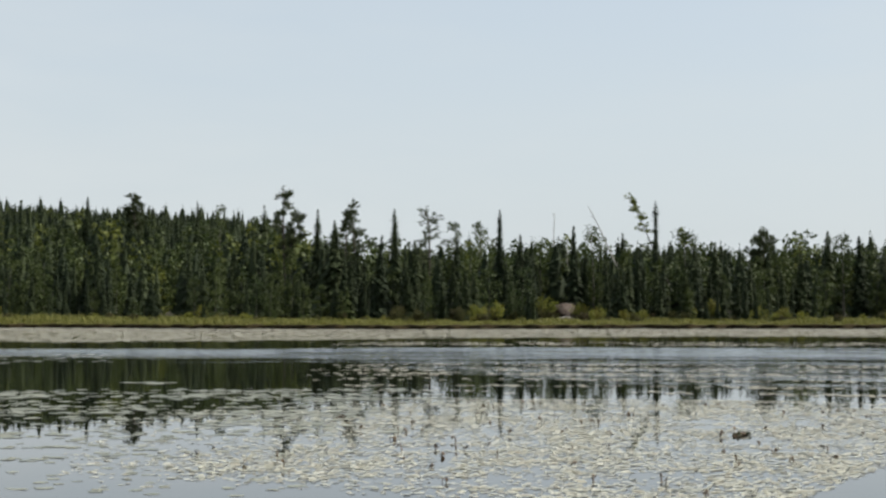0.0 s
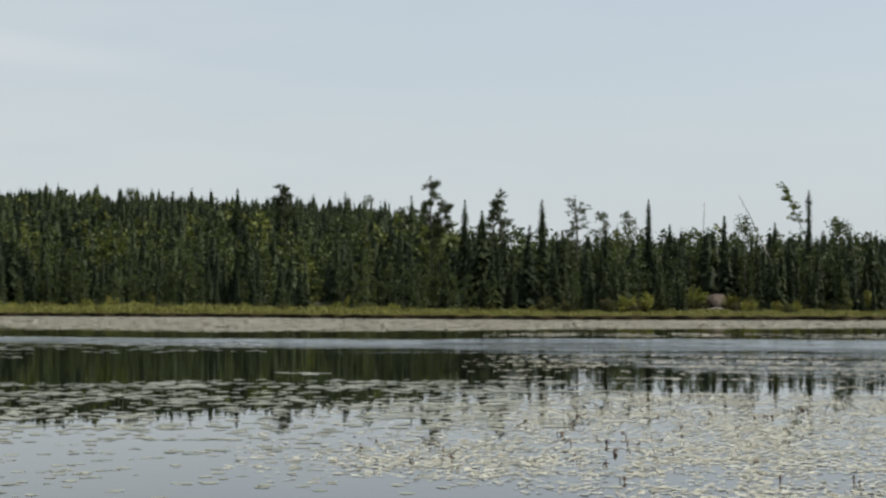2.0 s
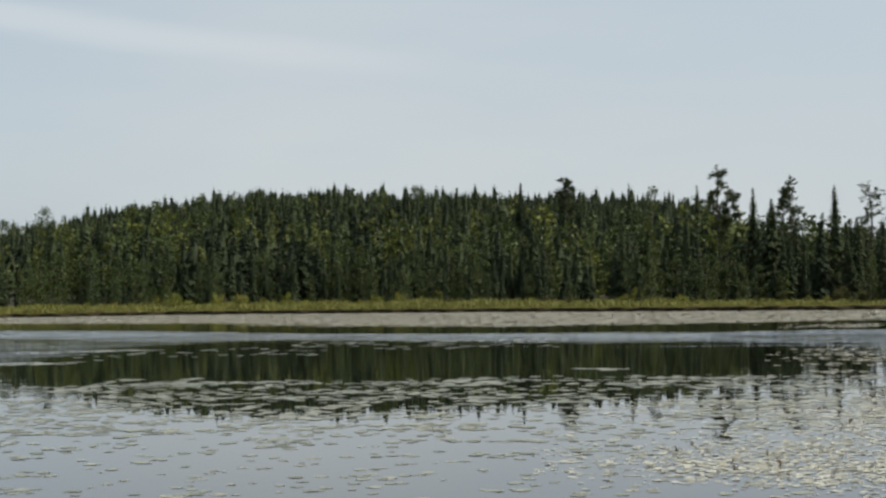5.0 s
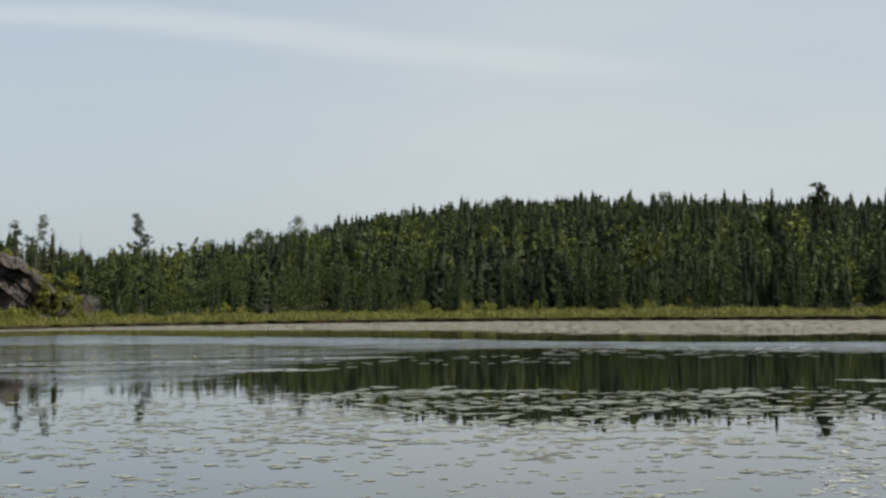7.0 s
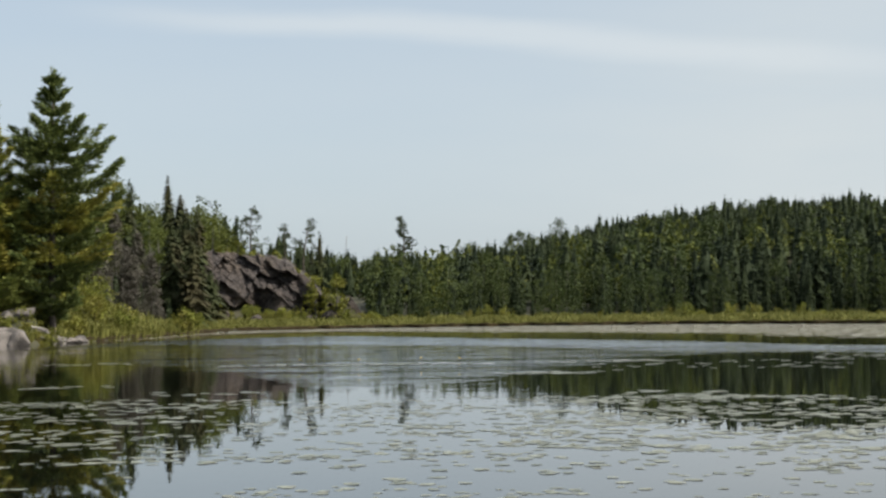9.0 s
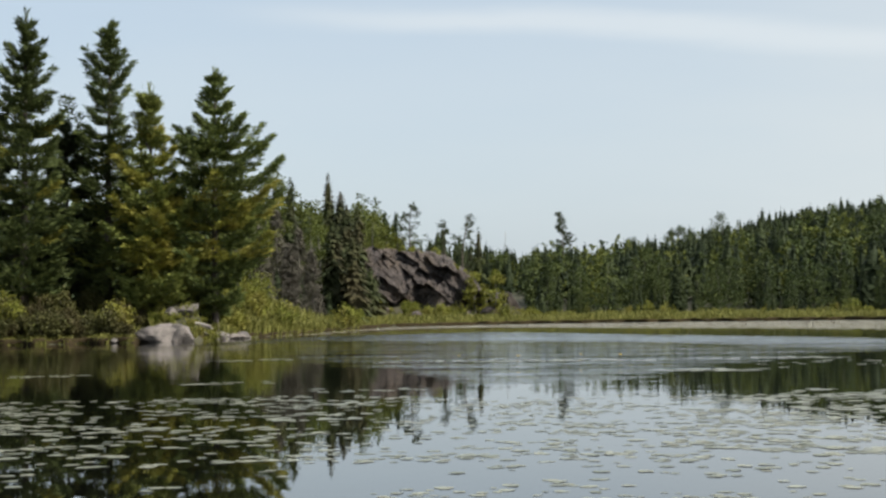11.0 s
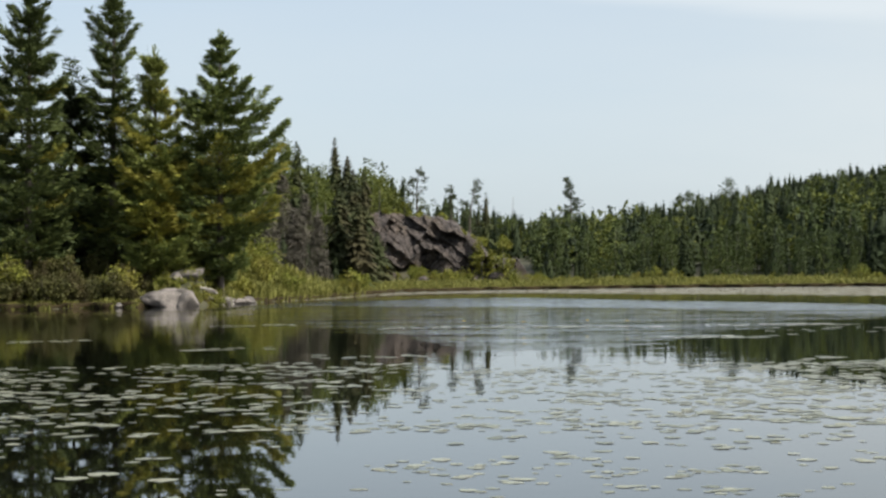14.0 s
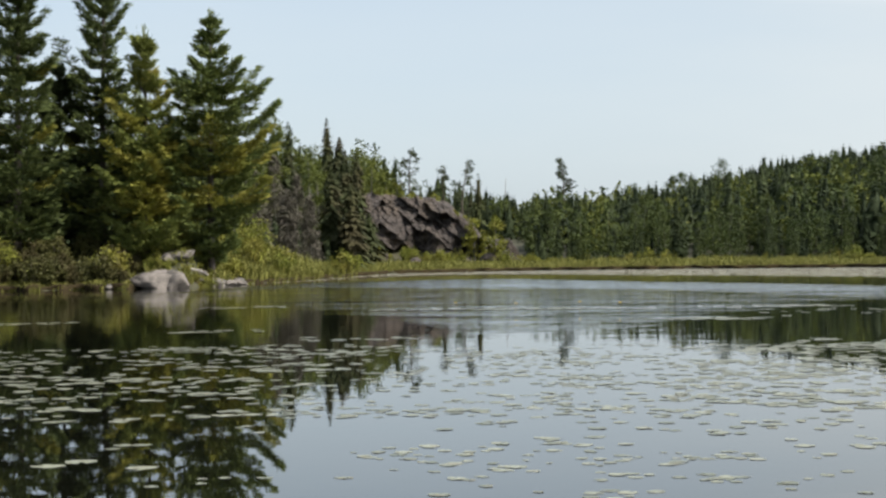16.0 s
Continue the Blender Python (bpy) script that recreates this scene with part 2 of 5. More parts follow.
def water_material():
    m, n, l, p = material("dark_lake_water")
    p.inputs["Base Color"].default_value = (0.004, 0.0045, 0.003, 1)
    p.inputs["IOR"].default_value = 1.6
    fine = noise_node(n, l, 2.6, 2.0, 0.5, (1, 1, 1))
    swell = noise_node(n, l, 0.6, 2.0, 0.5)

    def calc(op, a, b=None, c=None):
        x = n.new("ShaderNodeMath")
        x.operation = op
        for k, v in enumerate((a, b, c)):
            if isinstance(v, (int, float)):
                x.inputs[k].default_value = v
            elif v is not None:
                l.new(v, x.inputs[k])
        return x.outputs[0]

    # a breeze over the outer lake raises ripples in long ragged lanes; nearer in the water is calm
    geo = n.new("ShaderNodeNewGeometry")
    sep = n.new("ShaderNodeSeparateXYZ")
    l.new(geo.outputs["Position"], sep.inputs[0])
    far = n.new("ShaderNodeVectorMath")
    far.operation = "LENGTH"
    l.new(geo.outputs["Position"], far.inputs[0])
    lane_co = n.new("ShaderNodeCombineXYZ")
    l.new(calc("MULTIPLY", calc("ARCTAN2", sep.outputs["X"], sep.outputs["Y"]), 5.0), lane_co.inputs["X"])
    l.new(calc("MULTIPLY", far.outputs["Value"], 0.26), lane_co.inputs["Y"])
    lanes = n.new("ShaderNodeTexNoise")
    lanes.inputs["Scale"].default_value, lanes.inputs["Detail"].default_value, lanes.inputs["Roughness"].default_value = 1.0, 6, 0.65
    l.new(lane_co.outputs[0], lanes.inputs["Vector"])
    bearing01 = span(n, l, calc("ARCTAN2", sep.outputs["X"], sep.outputs["Y"]), radians(-14), radians(66))

    def along_shore(points):
        """A distance from the eye that changes with the bearing."""
        cv = n.new("ShaderNodeFloatCurve")
        c = cv.mapping.curves[0]
        for k, (deg, dist) in enumerate(points):
            at = ((deg + 14) / 80, dist / 150)
            if k < 2:
                c.points[k].location = at
            else:
                c.points.new(*at)
        for q in c.points:
            q.handle_type = "VECTOR"
        cv.mapping.update()
        l.new(bearing01, cv.inputs["Value"])
        return calc("MULTIPLY", cv.outputs["Value"], 150.0)

    reach = calc("ADD", far.outputs["Value"], calc("MULTIPLY_ADD", lanes.outputs["Fac"], 7.0, -3.5))
    outer = along_shore(((-14, 70), (66, 66), (-9, 82), (-5, 100), (1.7, 108), (7.3, 92), (13.5, 82), (18.8, 71), (24, 67), (33, 64), (38, 66), (42, 66)))
    middle = along_shore(((-14, 69), (66, 51), (-9, 79), (-5, 88), (1.7, 80), (7.3, 74), (13.5, 62), (22.9, 58), (30, 55), (36, 52)))
    inner = along_shore(((-14, 68), (66, 34), (-9, 72), (-5, 52), (1.7, 36), (7.3, 40), (13.5, 54), (18, 57), (22.9, 56), (30, 50), (36, 48), (41, 42), (46, 36)))
    lane = calc("MULTIPLY", span(n, l, calc("SUBTRACT", outer, reach), 0.0, 1.5), span(n, l, calc("SUBTRACT", reach, middle), -1.0, 2.5))
    ruffled = calc("MULTIPLY", span(n, l, calc("SUBTRACT", middle, reach), -2.0, 1.0), span(n, l, calc("SUBTRACT", reach, inner), -2.0, 5.0))
    gust = calc("ADD", calc("MULTIPLY", lane, span(n, l, lanes.outputs["Fac"], 0.34, 0.46, 0.2, 1.0)), calc("MULTIPLY", ruffled, span(n, l, lanes.outputs["Fac"], 0.40, 0.60, 0.0, 0.20)))
    gust = calc("MINIMUM", gust, 1.0)
    # low wind waves with long weather slopes and short lee slopes
    bend = noise_node(n, l, 0.11, 3.0, 0.6)
    crest = calc("FRACT", calc("ADD", calc("MULTIPLY", far.outputs["Value"], 0.21), calc("MULTIPLY_ADD", lanes.outputs["Fac"], 0.6, calc("MULTIPLY", bend.outputs["Fac"], 0.9))))
    calm = span(n, l, far.outputs["Value"], 24.0, 52.0, 0.0008, 0.0075)
    height = calc("MAXIMUM", calm, calc("MULTIPLY", gust, 0.016))
    wave = calc("MULTIPLY", calc("MULTIPLY_ADD", fine.outputs["Fac"], 0.5, swell.outputs["Fac"]), height)
    l.new(span(n, l, gust, 0.0, 1.0, 0.010, 0.09), p.inputs["Roughness"])
    wave = calc("MULTIPLY_ADD", calc("MULTIPLY", crest, gust), 0.17, wave)
    bump(n, l, p, wave, 1.0, 1.0)
    return m


M_WATER = water_material()


def pad_material(name, a, b, c, rough=0.28):
    m, n, l, p = material(name)
    geo = n.new("ShaderNodeNewGeometry")
    info = n.new("ShaderNodeObjectInfo")
    add = n.new("ShaderNodeMath")
    add.operation = "ADD"
    l.new(geo.outputs["Random Per Island"], add.inputs[0])
    l.new(info.outputs["Random"], add.inputs[1])
    wrap = n.new("ShaderNodeMath")
    wrap.operation = "FRACT"
    l.new(add.outputs[0], wrap.inputs[0])
    col = blend(n, l, wrap.outputs[0], a, b)
    col = blend(n, l, span(n, l, noise_node(n, l, 6.0, 4.0).outputs["Fac"], 0.5, 0.75), col, c)
    l.new(col, p.inputs["Base Color"])
    p.inputs["Roughness"].default_value = rough
    bump(n, l, p, noise_node(n, l, 9.0, 2.0).outputs["Fac"], 0.8, 0.02)
    return m


M_PAD = pad_material("lily_pad_leaf", (0.100, 0.106, 0.062), (0.245, 0.246, 0.172), (0.185, 0.156, 0.088))
M_PAD_PALE = pad_material("dried_floating_leaf", (0.300, 0.292, 0.210), (0.470, 0.450, 0.350), (0.36, 0.29, 0.18))
M_PAD_FAR = pad_material("beige_floating_leaf", (0.190, 0.176, 0.122), (0.255, 0.236, 0.172), (0.19, 0.162, 0.106), 0.45)
M_PETAL = leafy("yellow_petal", (0.55, 0.36, 0.03), (0.70, 0.50, 0.05), (0.60, 0.40, 0.04), 3.0, 0.5, 0.2)
M_STALK = surface("brown_dead_stalk", (0.06, 0.035, 0.015), (0.16, 0.10, 0.05), 8.0, 0.8, 0.2, 0.01)


# ---- mesh helpers ----
rng = np.random.default_rng(7)


class Geo:
    """Collects triangles as arrays and turns them into one mesh."""

    def __init__(self):
        self.v, self.f, self.t, self.count = [], [], [], 0

    def add(self, v, f, tone=0.0):
        """tone: one number for the piece, or one for each vertex."""
        self.v.append(np.asarray(v, float).reshape(-1, 3))
        self.f.append(np.asarray(f, int).reshape(-1, 3) + self.count)
        self.t.append(np.zeros(len(self.v[-1])) + tone)
        self.count += len(self.v[-1])
        return self

    def arrays(self):
        return np.concatenate(self.v), np.concatenate(self.f)

    def mesh(self, name, mat, smooth=False):
        v, f = self.arrays()
        me = bpy.data.meshes.new(name)
        me.vertices.add(len(v))
        me.vertices.foreach_set("co", v.ravel())
        me.loops.add(f.size)
        me.loops.foreach_set("vertex_index", f.ravel().astype(np.int32))
        me.polygons.add(len(f))
        me.polygons.foreach_set("loop_start", np.arange(0, f.size, 3, dtype=np.int32))
        me.polygons.foreach_set("use_smooth", np.full(len(f), smooth))
        me.update(calc_edges=True)
        tones = np.concatenate(self.t).astype(np.float32)
        if tones.any():
            me.attributes.new("tone", "FLOAT", "POINT").data.foreach_set("value", tones)
        me.materials.append(mat)
        return me


def part(name, geo, mat, parent=None, label="", smooth=False):
    ob = new(name, geo.mesh(name, mat, smooth))
    ob.parent = parent
    return tagged(ob, label)


def polar(bearing, distance):
    b = math.radians(bearing)
    return distance * math.sin(b), distance * math.cos(b)


def smooth01(a, b, x):
    t = np.clip((np.asarray(x, float) - a) / (b - a), 0, 1)
    return t * t * (3 - 2 * t)


def wobble(x, y, s, seed=0.0):
    """Cheap smooth noise, about -1 to 1, for arrays."""
    x, y = np.asarray(x, float) / s, np.asarray(y, float) / s
    return (np.sin(1.7 * x + 2.3 * np.sin(0.9 * y + seed) + seed) + np.sin(2.1 * y + 1.9 * np.sin(1.1 * x - seed) + 2 * seed)
            + 0.6 * np.sin(4.3 * x - 3.7 * y + 3 * seed)) / 2.6


def tube(points, radii, sides=5):
    """A tapering limb along points."""
    pts = np.asarray(points, float)
    v, f = [], []
    for i, q in enumerate(pts):
        d = pts[min(i + 1, len(pts) - 1)] - pts[max(i - 1, 0)]
        d = d / (np.linalg.norm(d) + 1e-9)
        a = np.cross(d, (0.31, 0.95, 0.02) if abs(d[2]) > 0.8 else (0, 0, 1))
        a /= np.linalg.norm(a) + 1e-9
        b = np.cross(d, a)
        for k in range(sides):
            w = 2 * math.pi * k / sides
            v.append(q + radii[i] * (math.cos(w) * a + math.sin(w) * b))
    for i in range(len(pts) - 1):
        for k in range(sides):
            p, q = i * sides + k, i * sides + (k + 1) % sides
            f += [(p, q, q + sides), (p, q + sides, p + sides)]
    top = (len(pts) - 1) * sides
    f += [(top, top + k, top + k + 1) for k in range(1, sides - 1)]
    return np.array(v), np.array(f)


# ---- the lie of the land ----
SHORE_B = np.array([-180, -120, -60, -30, -18, -13, -9.6, -8.2, -6.8, -5, -3.4, -1.8, 2, 8, 14, 20, 26, 30, 38, 48, 56, 75, 120, 180.0])
SHORE_D = np.array([55, 60, 75, 82, 88, 89, 90.5, 94, 100, 108, 122, 138, 147, 149, 148, 139, 131, 124, 117, 119, 121, 112, 70, 55.0])
RIDGE_B = np.array([-180, -60, -20, -12, 2, 6, 8, 9.2, 11, 13, 15, 17, 21, 24, 27, 30, 32.5, 34, 36.5, 40, 45, 56, 80, 180.0])
RIDGE_Z = np.array([4, 5, 5, 3.4, 3.7, 4.0, 5.4, 7.5, 9.4, 11.2, 12.4, 13.7, 13.6, 13.1, 12.6, 11.8, 10.9, 7.0, 2.5, 2.5, 2, 1.5, 3, 4.0])
KNOLL_B = np.array([-40, -16, -10, -6, -3, -1.9, 0, 0.7, 1.4, 2.4])
KNOLL_Z = np.array([0, 3.5, 6.5, 7.5, 7.2, 6.3, 4.9, 2.8, 0.8, 0.0])


def shore(bearing):
    b = np.asarray(bearing, float)
    return np.interp(b, SHORE_B, SHORE_D) + 0.5 * np.sin(b * 2.3) + 0.35 * np.sin(b * 5.9 + 1)


def land(x, y):
    """Height of the ground."""
    x, y = np.asarray(x, float), np.asarray(y, float)
    b, r = np.degrees(np.arctan2(x, y)), np.hypot(x, y)
    d = r - shore(b)
    bed = np.maximum(-1.6, -0.15 + 0.12 * d)
    bank = 0.22 * smooth01(0, 0.5, d) + 0.012 * np.clip(d - 3, 0, 60) + 0.12 * wobble(x, y, 3.0) * smooth01(1, 5, d)
    ridge = np.interp(b, RIDGE_B, RIDGE_Z) * smooth01(168, 285, r)
    knoll = np.interp(b, KNOLL_B, KNOLL_Z) * smooth01(158, 176, r) * (1 - smooth01(230, 300, r))
    point = 1.5 * smooth01(0.8, 7, d) * (1 - smooth01(-7, -4, b)) * smooth01(-60, -30, b)
    mound = 1.5 * np.exp(-((b + 9.2) / 1.1) ** 2 - ((d - 3.0) / 2.2) ** 2)
    return np.where(d < 0, bed, bank + ridge + knoll + point + mound)


def ground_sheet():
    ang = np.radians(np.concatenate([np.arange(-180, -20, 4.0), np.arange(-20, 60, 0.4), np.arange(60, 180, 4.0)]))
    rad = np.concatenate([[0.01, 20, 45, 60, 75], np.arange(84, 190, 0.9), np.arange(190, 310, 5.0), [330, 380, 500, 800, 1400, 2500, 4500]])
    a, r = np.meshgrid(ang, rad)
    x, y = r * np.sin(a), r * np.cos(a)
    z = land(x, y)
    na, nr = len(ang), len(rad)
    i, j = np.meshgrid(np.arange(nr - 1), np.arange(na), indexing="ij")
    p, q = (i * na + j).ravel(), (i * na + (j + 1) % na).ravel()
    g = Geo().add(np.stack([x.ravel(), y.ravel(), z.ravel()], 1), np.concatenate([np.stack([p, p + na, q + na], 1), np.stack([p, q + na, q], 1)]))
    ob = new("ground", g.mesh("ground", M_GROUND, True))
    tagged(ob, "mossy boreal forest floor rising from the lake", "ground", kind="structure")


def lake():
    g = Geo()
    n = 96
    ring = [(230 * math.sin(2 * math.pi * k / n), 230 * math.cos(2 * math.pi * k / n), 0) for k in range(n)]
    g.add([(0, 0, 0)] + ring, [(0, 1 + (k + 1) % n, 1 + k) for k in range(n)])
    ob = new("water", g.mesh("water", M_WATER))
    tagged(ob, "dark still lake water with faint ripples", "lake", kind="structure")


ground_sheet()
lake()


# ---- trees ----
def spray_set(pos, out, length, width, droop):
    """Flat drooping sprays of needles: pos, out (unit, horizontal), arrays. Two triangles each, bent in the middle."""
    n = len(pos)
    side = np.stack([-out[:, 1], out[:, 0], np.zeros(n)], 1)
    tip = pos + out * length[:, None] + np.array([0, 0, 1.0]) * (-droop * length)[:, None]
    mid = (pos + tip) / 2 + np.array([0, 0, 1.0]) * (0.12 * length)[:, None]
    left, right = mid + side * width[:, None], mid - side * width[:, None]
    left[:, 2] -= 0.35 * width
    right[:, 2] -= 0.35 * width
    v = np.stack([pos, left, tip, right], 1).reshape(-1, 3)
    k = np.arange(n)[:, None] * 4
    f = np.concatenate([k + [0, 1, 2], k + [0, 2, 3]], 0)
    return v, f


def spruce_crown(r, height, radius, sprays, base=0.08, club=0.0, core=0.46, ragged=0.6, wide=0.20, taper=0.85):
    """Narrow ragged spire of drooping sprays; club: a thicker knob of twigs near the top."""
    u = np.sort(r.random(sprays)) ** 0.9
    z = height * (base + (1 - base) * u)
    env = radius * (1 - u) ** taper * (1.18 - ragged + ragged * r.random(sprays)) * (0.92 + 0.10 * np.sin(u * 23 + r.random() * 6)) + 0.06
    if club:
        env += club * np.exp(-((u - 0.9) / 0.05) ** 2)
    w = r.random(sprays) * 2 * math.pi
    out = np.stack([np.cos(w), np.sin(w), np.zeros(sprays)], 1)
    inset = np.where(r.random(sprays) < 0.35, 0.15, 0.25 + 0.5 * r.random(sprays))
    start = out * (env * inset)[:, None]
    start[:, 2] = z - 0.12 * env * inset
    g = Geo()
    length = env * (1 - inset) * (0.8 + 0.4 * r.random(sprays)) + 0.05
    g.add(*spray_set(start, out, length, length * wide + 0.05, 0.2 + 0.6 * r.random(sprays)))
    g.add(*spray_set(np.array([[0, 0, height * 0.93]]), np.array([[0.02, 0, 0.0]]), np.array([1.0]), np.array([0.07]), np.array([-height * 0.08])))
    # dense inner core of shaded twigs
    m = 7
    lev = np.linspace(base + 0.02, 0.9, 6)
    v, f = [], []
    for i, q in enumerate(lev):
        for k in range(m):
            a = 2 * math.pi * (k + 0.5 * (i % 2)) / m
            rr = radius * core * (1 - q) ** taper * (0.7 + 0.6 * r.random())
            v.append((rr * math.cos(a), rr * math.sin(a), height * q + (r.random() - 0.5) * 0.3))
    for i in range(5):
        for k in range(m):
            p, q = i * m + k, i * m + (k + 1) % m
            f += [(p, q, q + m), (p, q + m, p + m)]
    g.add(v, f)
    return g


def leaf_clumps(r, centres, sizes, per, leaf):
    """Loose clumps of small leaves round the centres."""
    n = len(centres)
    d = r.normal(size=(n, per, 3))
    d /= np.linalg.norm(d, axis=2, keepdims=True)
    p = centres[:, None] + d * (sizes[:, None, None] * r.random((n, per, 1)) ** 0.45)
    p = p.reshape(-1, 3)
    a = r.normal(size=p.shape)
    a /= np.linalg.norm(a, axis=1, keepdims=True)
    b = np.cross(a, r.normal(size=p.shape))
    b /= np.linalg.norm(b, axis=1, keepdims=True) + 1e-9
    s = leaf * (0.6 + 0.8 * r.random((len(p), 1)))
    v = np.stack([p - a * s, p + b * s * 0.6, p + a * s, p - b * s * 0.6], 1).reshape(-1, 3)
    k = np.arange(len(p))[:, None] * 4
    return v, np.concatenate([k + [0, 1, 2], k + [0, 2, 3]], 0)


def aspen_crown(r, height, radius, clumps, per, leaf=0.2, base=0.25):
    u = r.random(clumps)
    z = height * (base + (1 - base) * u)
    env = radius * np.sqrt(np.clip(1 - (2 * u - 0.85) ** 2 / 1.4, 0.05, 1))
    w = r.random(clumps) * 2 * math.pi
    q = env * np.sqrt(r.random(clumps)) * 0.9
    c = np.stack([q * np.cos(w), q * np.sin(w), z - 0.3], 1)
    return Geo().add(*leaf_clumps(r, c, radius * (0.22 + 0.2 * r.random(clumps)), per, leaf))


def place(template, where, size, turn):
    """Copies of a template's arrays at many places, as one pair of arrays."""
    v, f = template
    c, s = np.cos(turn), np.sin(turn)
    x = v[None, :, 0] * c[:, None] - v[None, :, 1] * s[:, None]
    y = v[None, :, 0] * s[:, None] + v[None, :, 1] * c[:, None]
    z = np.repeat(v[None, :, 2], len(where), 0)
    w = np.stack([x * size[:, :1], y * size[:, :1], z * size[:, 1:2]], 2) + where[:, None, :]
    n = np.arange(len(where))[:, None, None] * len(v)
    return w.reshape(-1, 3), (f[None] + n).reshape(-1, 3)


def scatter(b0, b1, gap, depth, spacing, keep=None):
    """Jittered places on land between two bearings, from gap to depth metres behind the water's edge."""
    r = rng
    half = math.radians((b1 - b0) / 2)
    reach = 320.0
    n = int(2 * half * reach * reach / 2 / spacing ** 2)
    b = b0 + (b1 - b0) * r.random(n)
    d = np.sqrt(r.random(n)) * reach
    e = d - shore(b)
    ok = (e > gap) & (d < depth)
    b, d = b[ok], d[ok]
    x, y = d * np.sin(np.radians(b)), d * np.cos(np.radians(b))
    return np.stack([x, y, land(x, y) - 0.1], 1), b, d


def tree_thing(name, label, group, parts):
    """A tree as an Empty at its foot with its parts; parts: (name, Geo, material, label)."""
    ob = new(name)
    for pn, g, mat, lb in parts:
        part(pn, g, mat, ob, lb, pn == "trunk")
    return tagged(ob, label, "tree", group)


def trunk_geo(r, height, radius, upto=0.9, lean=0.0):
    us = np.linspace(0, upto, 6)
    pts = [(lean * u * u + 0.08 * math.sin(5 * u), 0.08 * math.sin(3 * u + 1), height * u) for u in us]
    return Geo().add(*tube(pts, radius * (1.02 - us) ** 0.8, 6))


def forest():
    r = rng
    far_spruce = [spruce_crown(r, 7.6, 1.5 + 0.18 * k, 115, 0.08, club=0.12 * (k % 2), core=0.56, wide=0.30).arrays() for k in range(5)]
    far_aspen = [aspen_crown(r, 8.0, 1.4 + 0.2 * k, 28, 8, 0.23, 0.10).arrays() for k in range(3)]
    where, b, d = scatter(-19, 58, 13, 296, 2.75)
    more = scatter(3, 37, 85, 292, 2.9)
    behind = scatter(0.5, 8, 90, 296, 2.6)
    top = scatter(7, 36, 92, 300, 2.4)
    more = tuple(np.concatenate(q) for q in zip(more, top))
    crest = len(b) + len(behind[1])
    where, b, d = (np.concatenate(q) for q in zip((where, b, d), behind, more))
    fine = np.arange(len(b)) >= crest
    edge = d - shore(b)
    ok = ~((b < -6.0) & (edge < 9) & (b > -17)) & ~((b > -7) & (b < 3.2) & (d < 176) & (edge < 60) & (d > shore(b) + 4) & (b > -3.2))
    ok &= ~((b > -1.6) & (b < 3.0) & (d < 238))
    ok &= ~((b > 42.9) & (b < 44.9) & (d < 151))
    where, b, d, edge, fine = where[ok], b[ok], d[ok], edge[ok], fine[ok]
    stands = wobble(where[:, 0], where[:, 1], 13, 2.0)
    kind = r.random(len(b)) + 0.28 * stands + 0.10 * (1 - smooth01(8, 24, b)) + 0.20 * (1 - smooth01(5, 9, b))
    size = (0.62 + 0.5 * r.random(len(b)) ** 1.3) * (1 + 0.12 * wobble(where[:, 0], where[:, 1], 8, 5.0))
    size *= np.interp(edge, (13, 24, 45), (0.42, 0.75, 1.0)) ** (0.5 + r.random(len(b)))
    size = np.where(fine, 0.62 + 0.3 * r.random(len(b)), size)
    size = np.where((b < 7.5) & (b > -7.5), size * np.where(b < 0.8, 0.75, np.where(b < 5, 0.90, 0.94)), size)
    size = np.where((d > 225) & (kind > 0.68), size * 0.82, size)
    size *= np.where((b > 7.5) & (b < 36), 1 - 0.20 * smooth01(215, 262, d), 1.0)
    spruce = (kind < 0.68 + 0.12 * smooth01(215, 260, d)) | (fine & (kind < 0.84))
    single = (edge < 38) & (b > 3.5) & (b < 58)
    chosen = np.where(single)[0]
    chosen = chosen[np.argsort(edge[chosen])]
    lone = {True: chosen[spruce[chosen]][:230], False: chosen[~spruce[chosen]][:130]}
    done = np.zeros(len(b), bool)
    models = {True: [], False: []}
    for k in range(6):
        t = tree_thing("spruce_tree", "slender dark green black spruce at the edge of the marsh", "trees along the far shore", (
            ("trunk", trunk_geo(r, 8, 0.11), M_BARK, ""), ("crown", spruce_crown(r, 8.0, 0.95 + 0.16 * k, 520, 0.02, club=0.15 * (k % 3 == 0)), M_SPRUCE, "")))
        models[True].append(t)
    for k in range(4):
        t = tree_thing("aspen_tree", "light green young aspen with a pale trunk", "trees along the far shore", (
            ("trunk", trunk_geo(r, 8, 0.045, 0.85), M_PALE_BARK, "pale grey bark"), ("crown", aspen_crown(r, 8.0, 1.2 + 0.2 * k, 50, 18, 0.14, 0.05), M_ASPEN, "")))
        models[False].append(t)
    for is_spruce, picks in lone.items():
        for k, i in enumerate(picks):
            done[i] = True
            turn = r.random() * 360
            w = size[i] * (0.85 + 0.5 * r.random())
            m = pose(*where[i], 1.5 * r.normal(), 1.5 * r.normal(), turn) @ Matrix.Diagonal((w, w, size[i], 1))
            src = models[is_spruce][k % len(models[is_spruce])]
            if k < len(models[is_spruce]):
                src.matrix_basis = m
            else:
                made = copy_thing(src, pose(0, 0, 0))
                made.matrix_basis = m
    g = {"spruce": Geo(), "aspen": Geo(), "birch": Geo()}
    pale = r.random(len(b)) < np.interp(b, (8, 28, 36, 45), (0.42, 0.32, 0.16, 0.10))
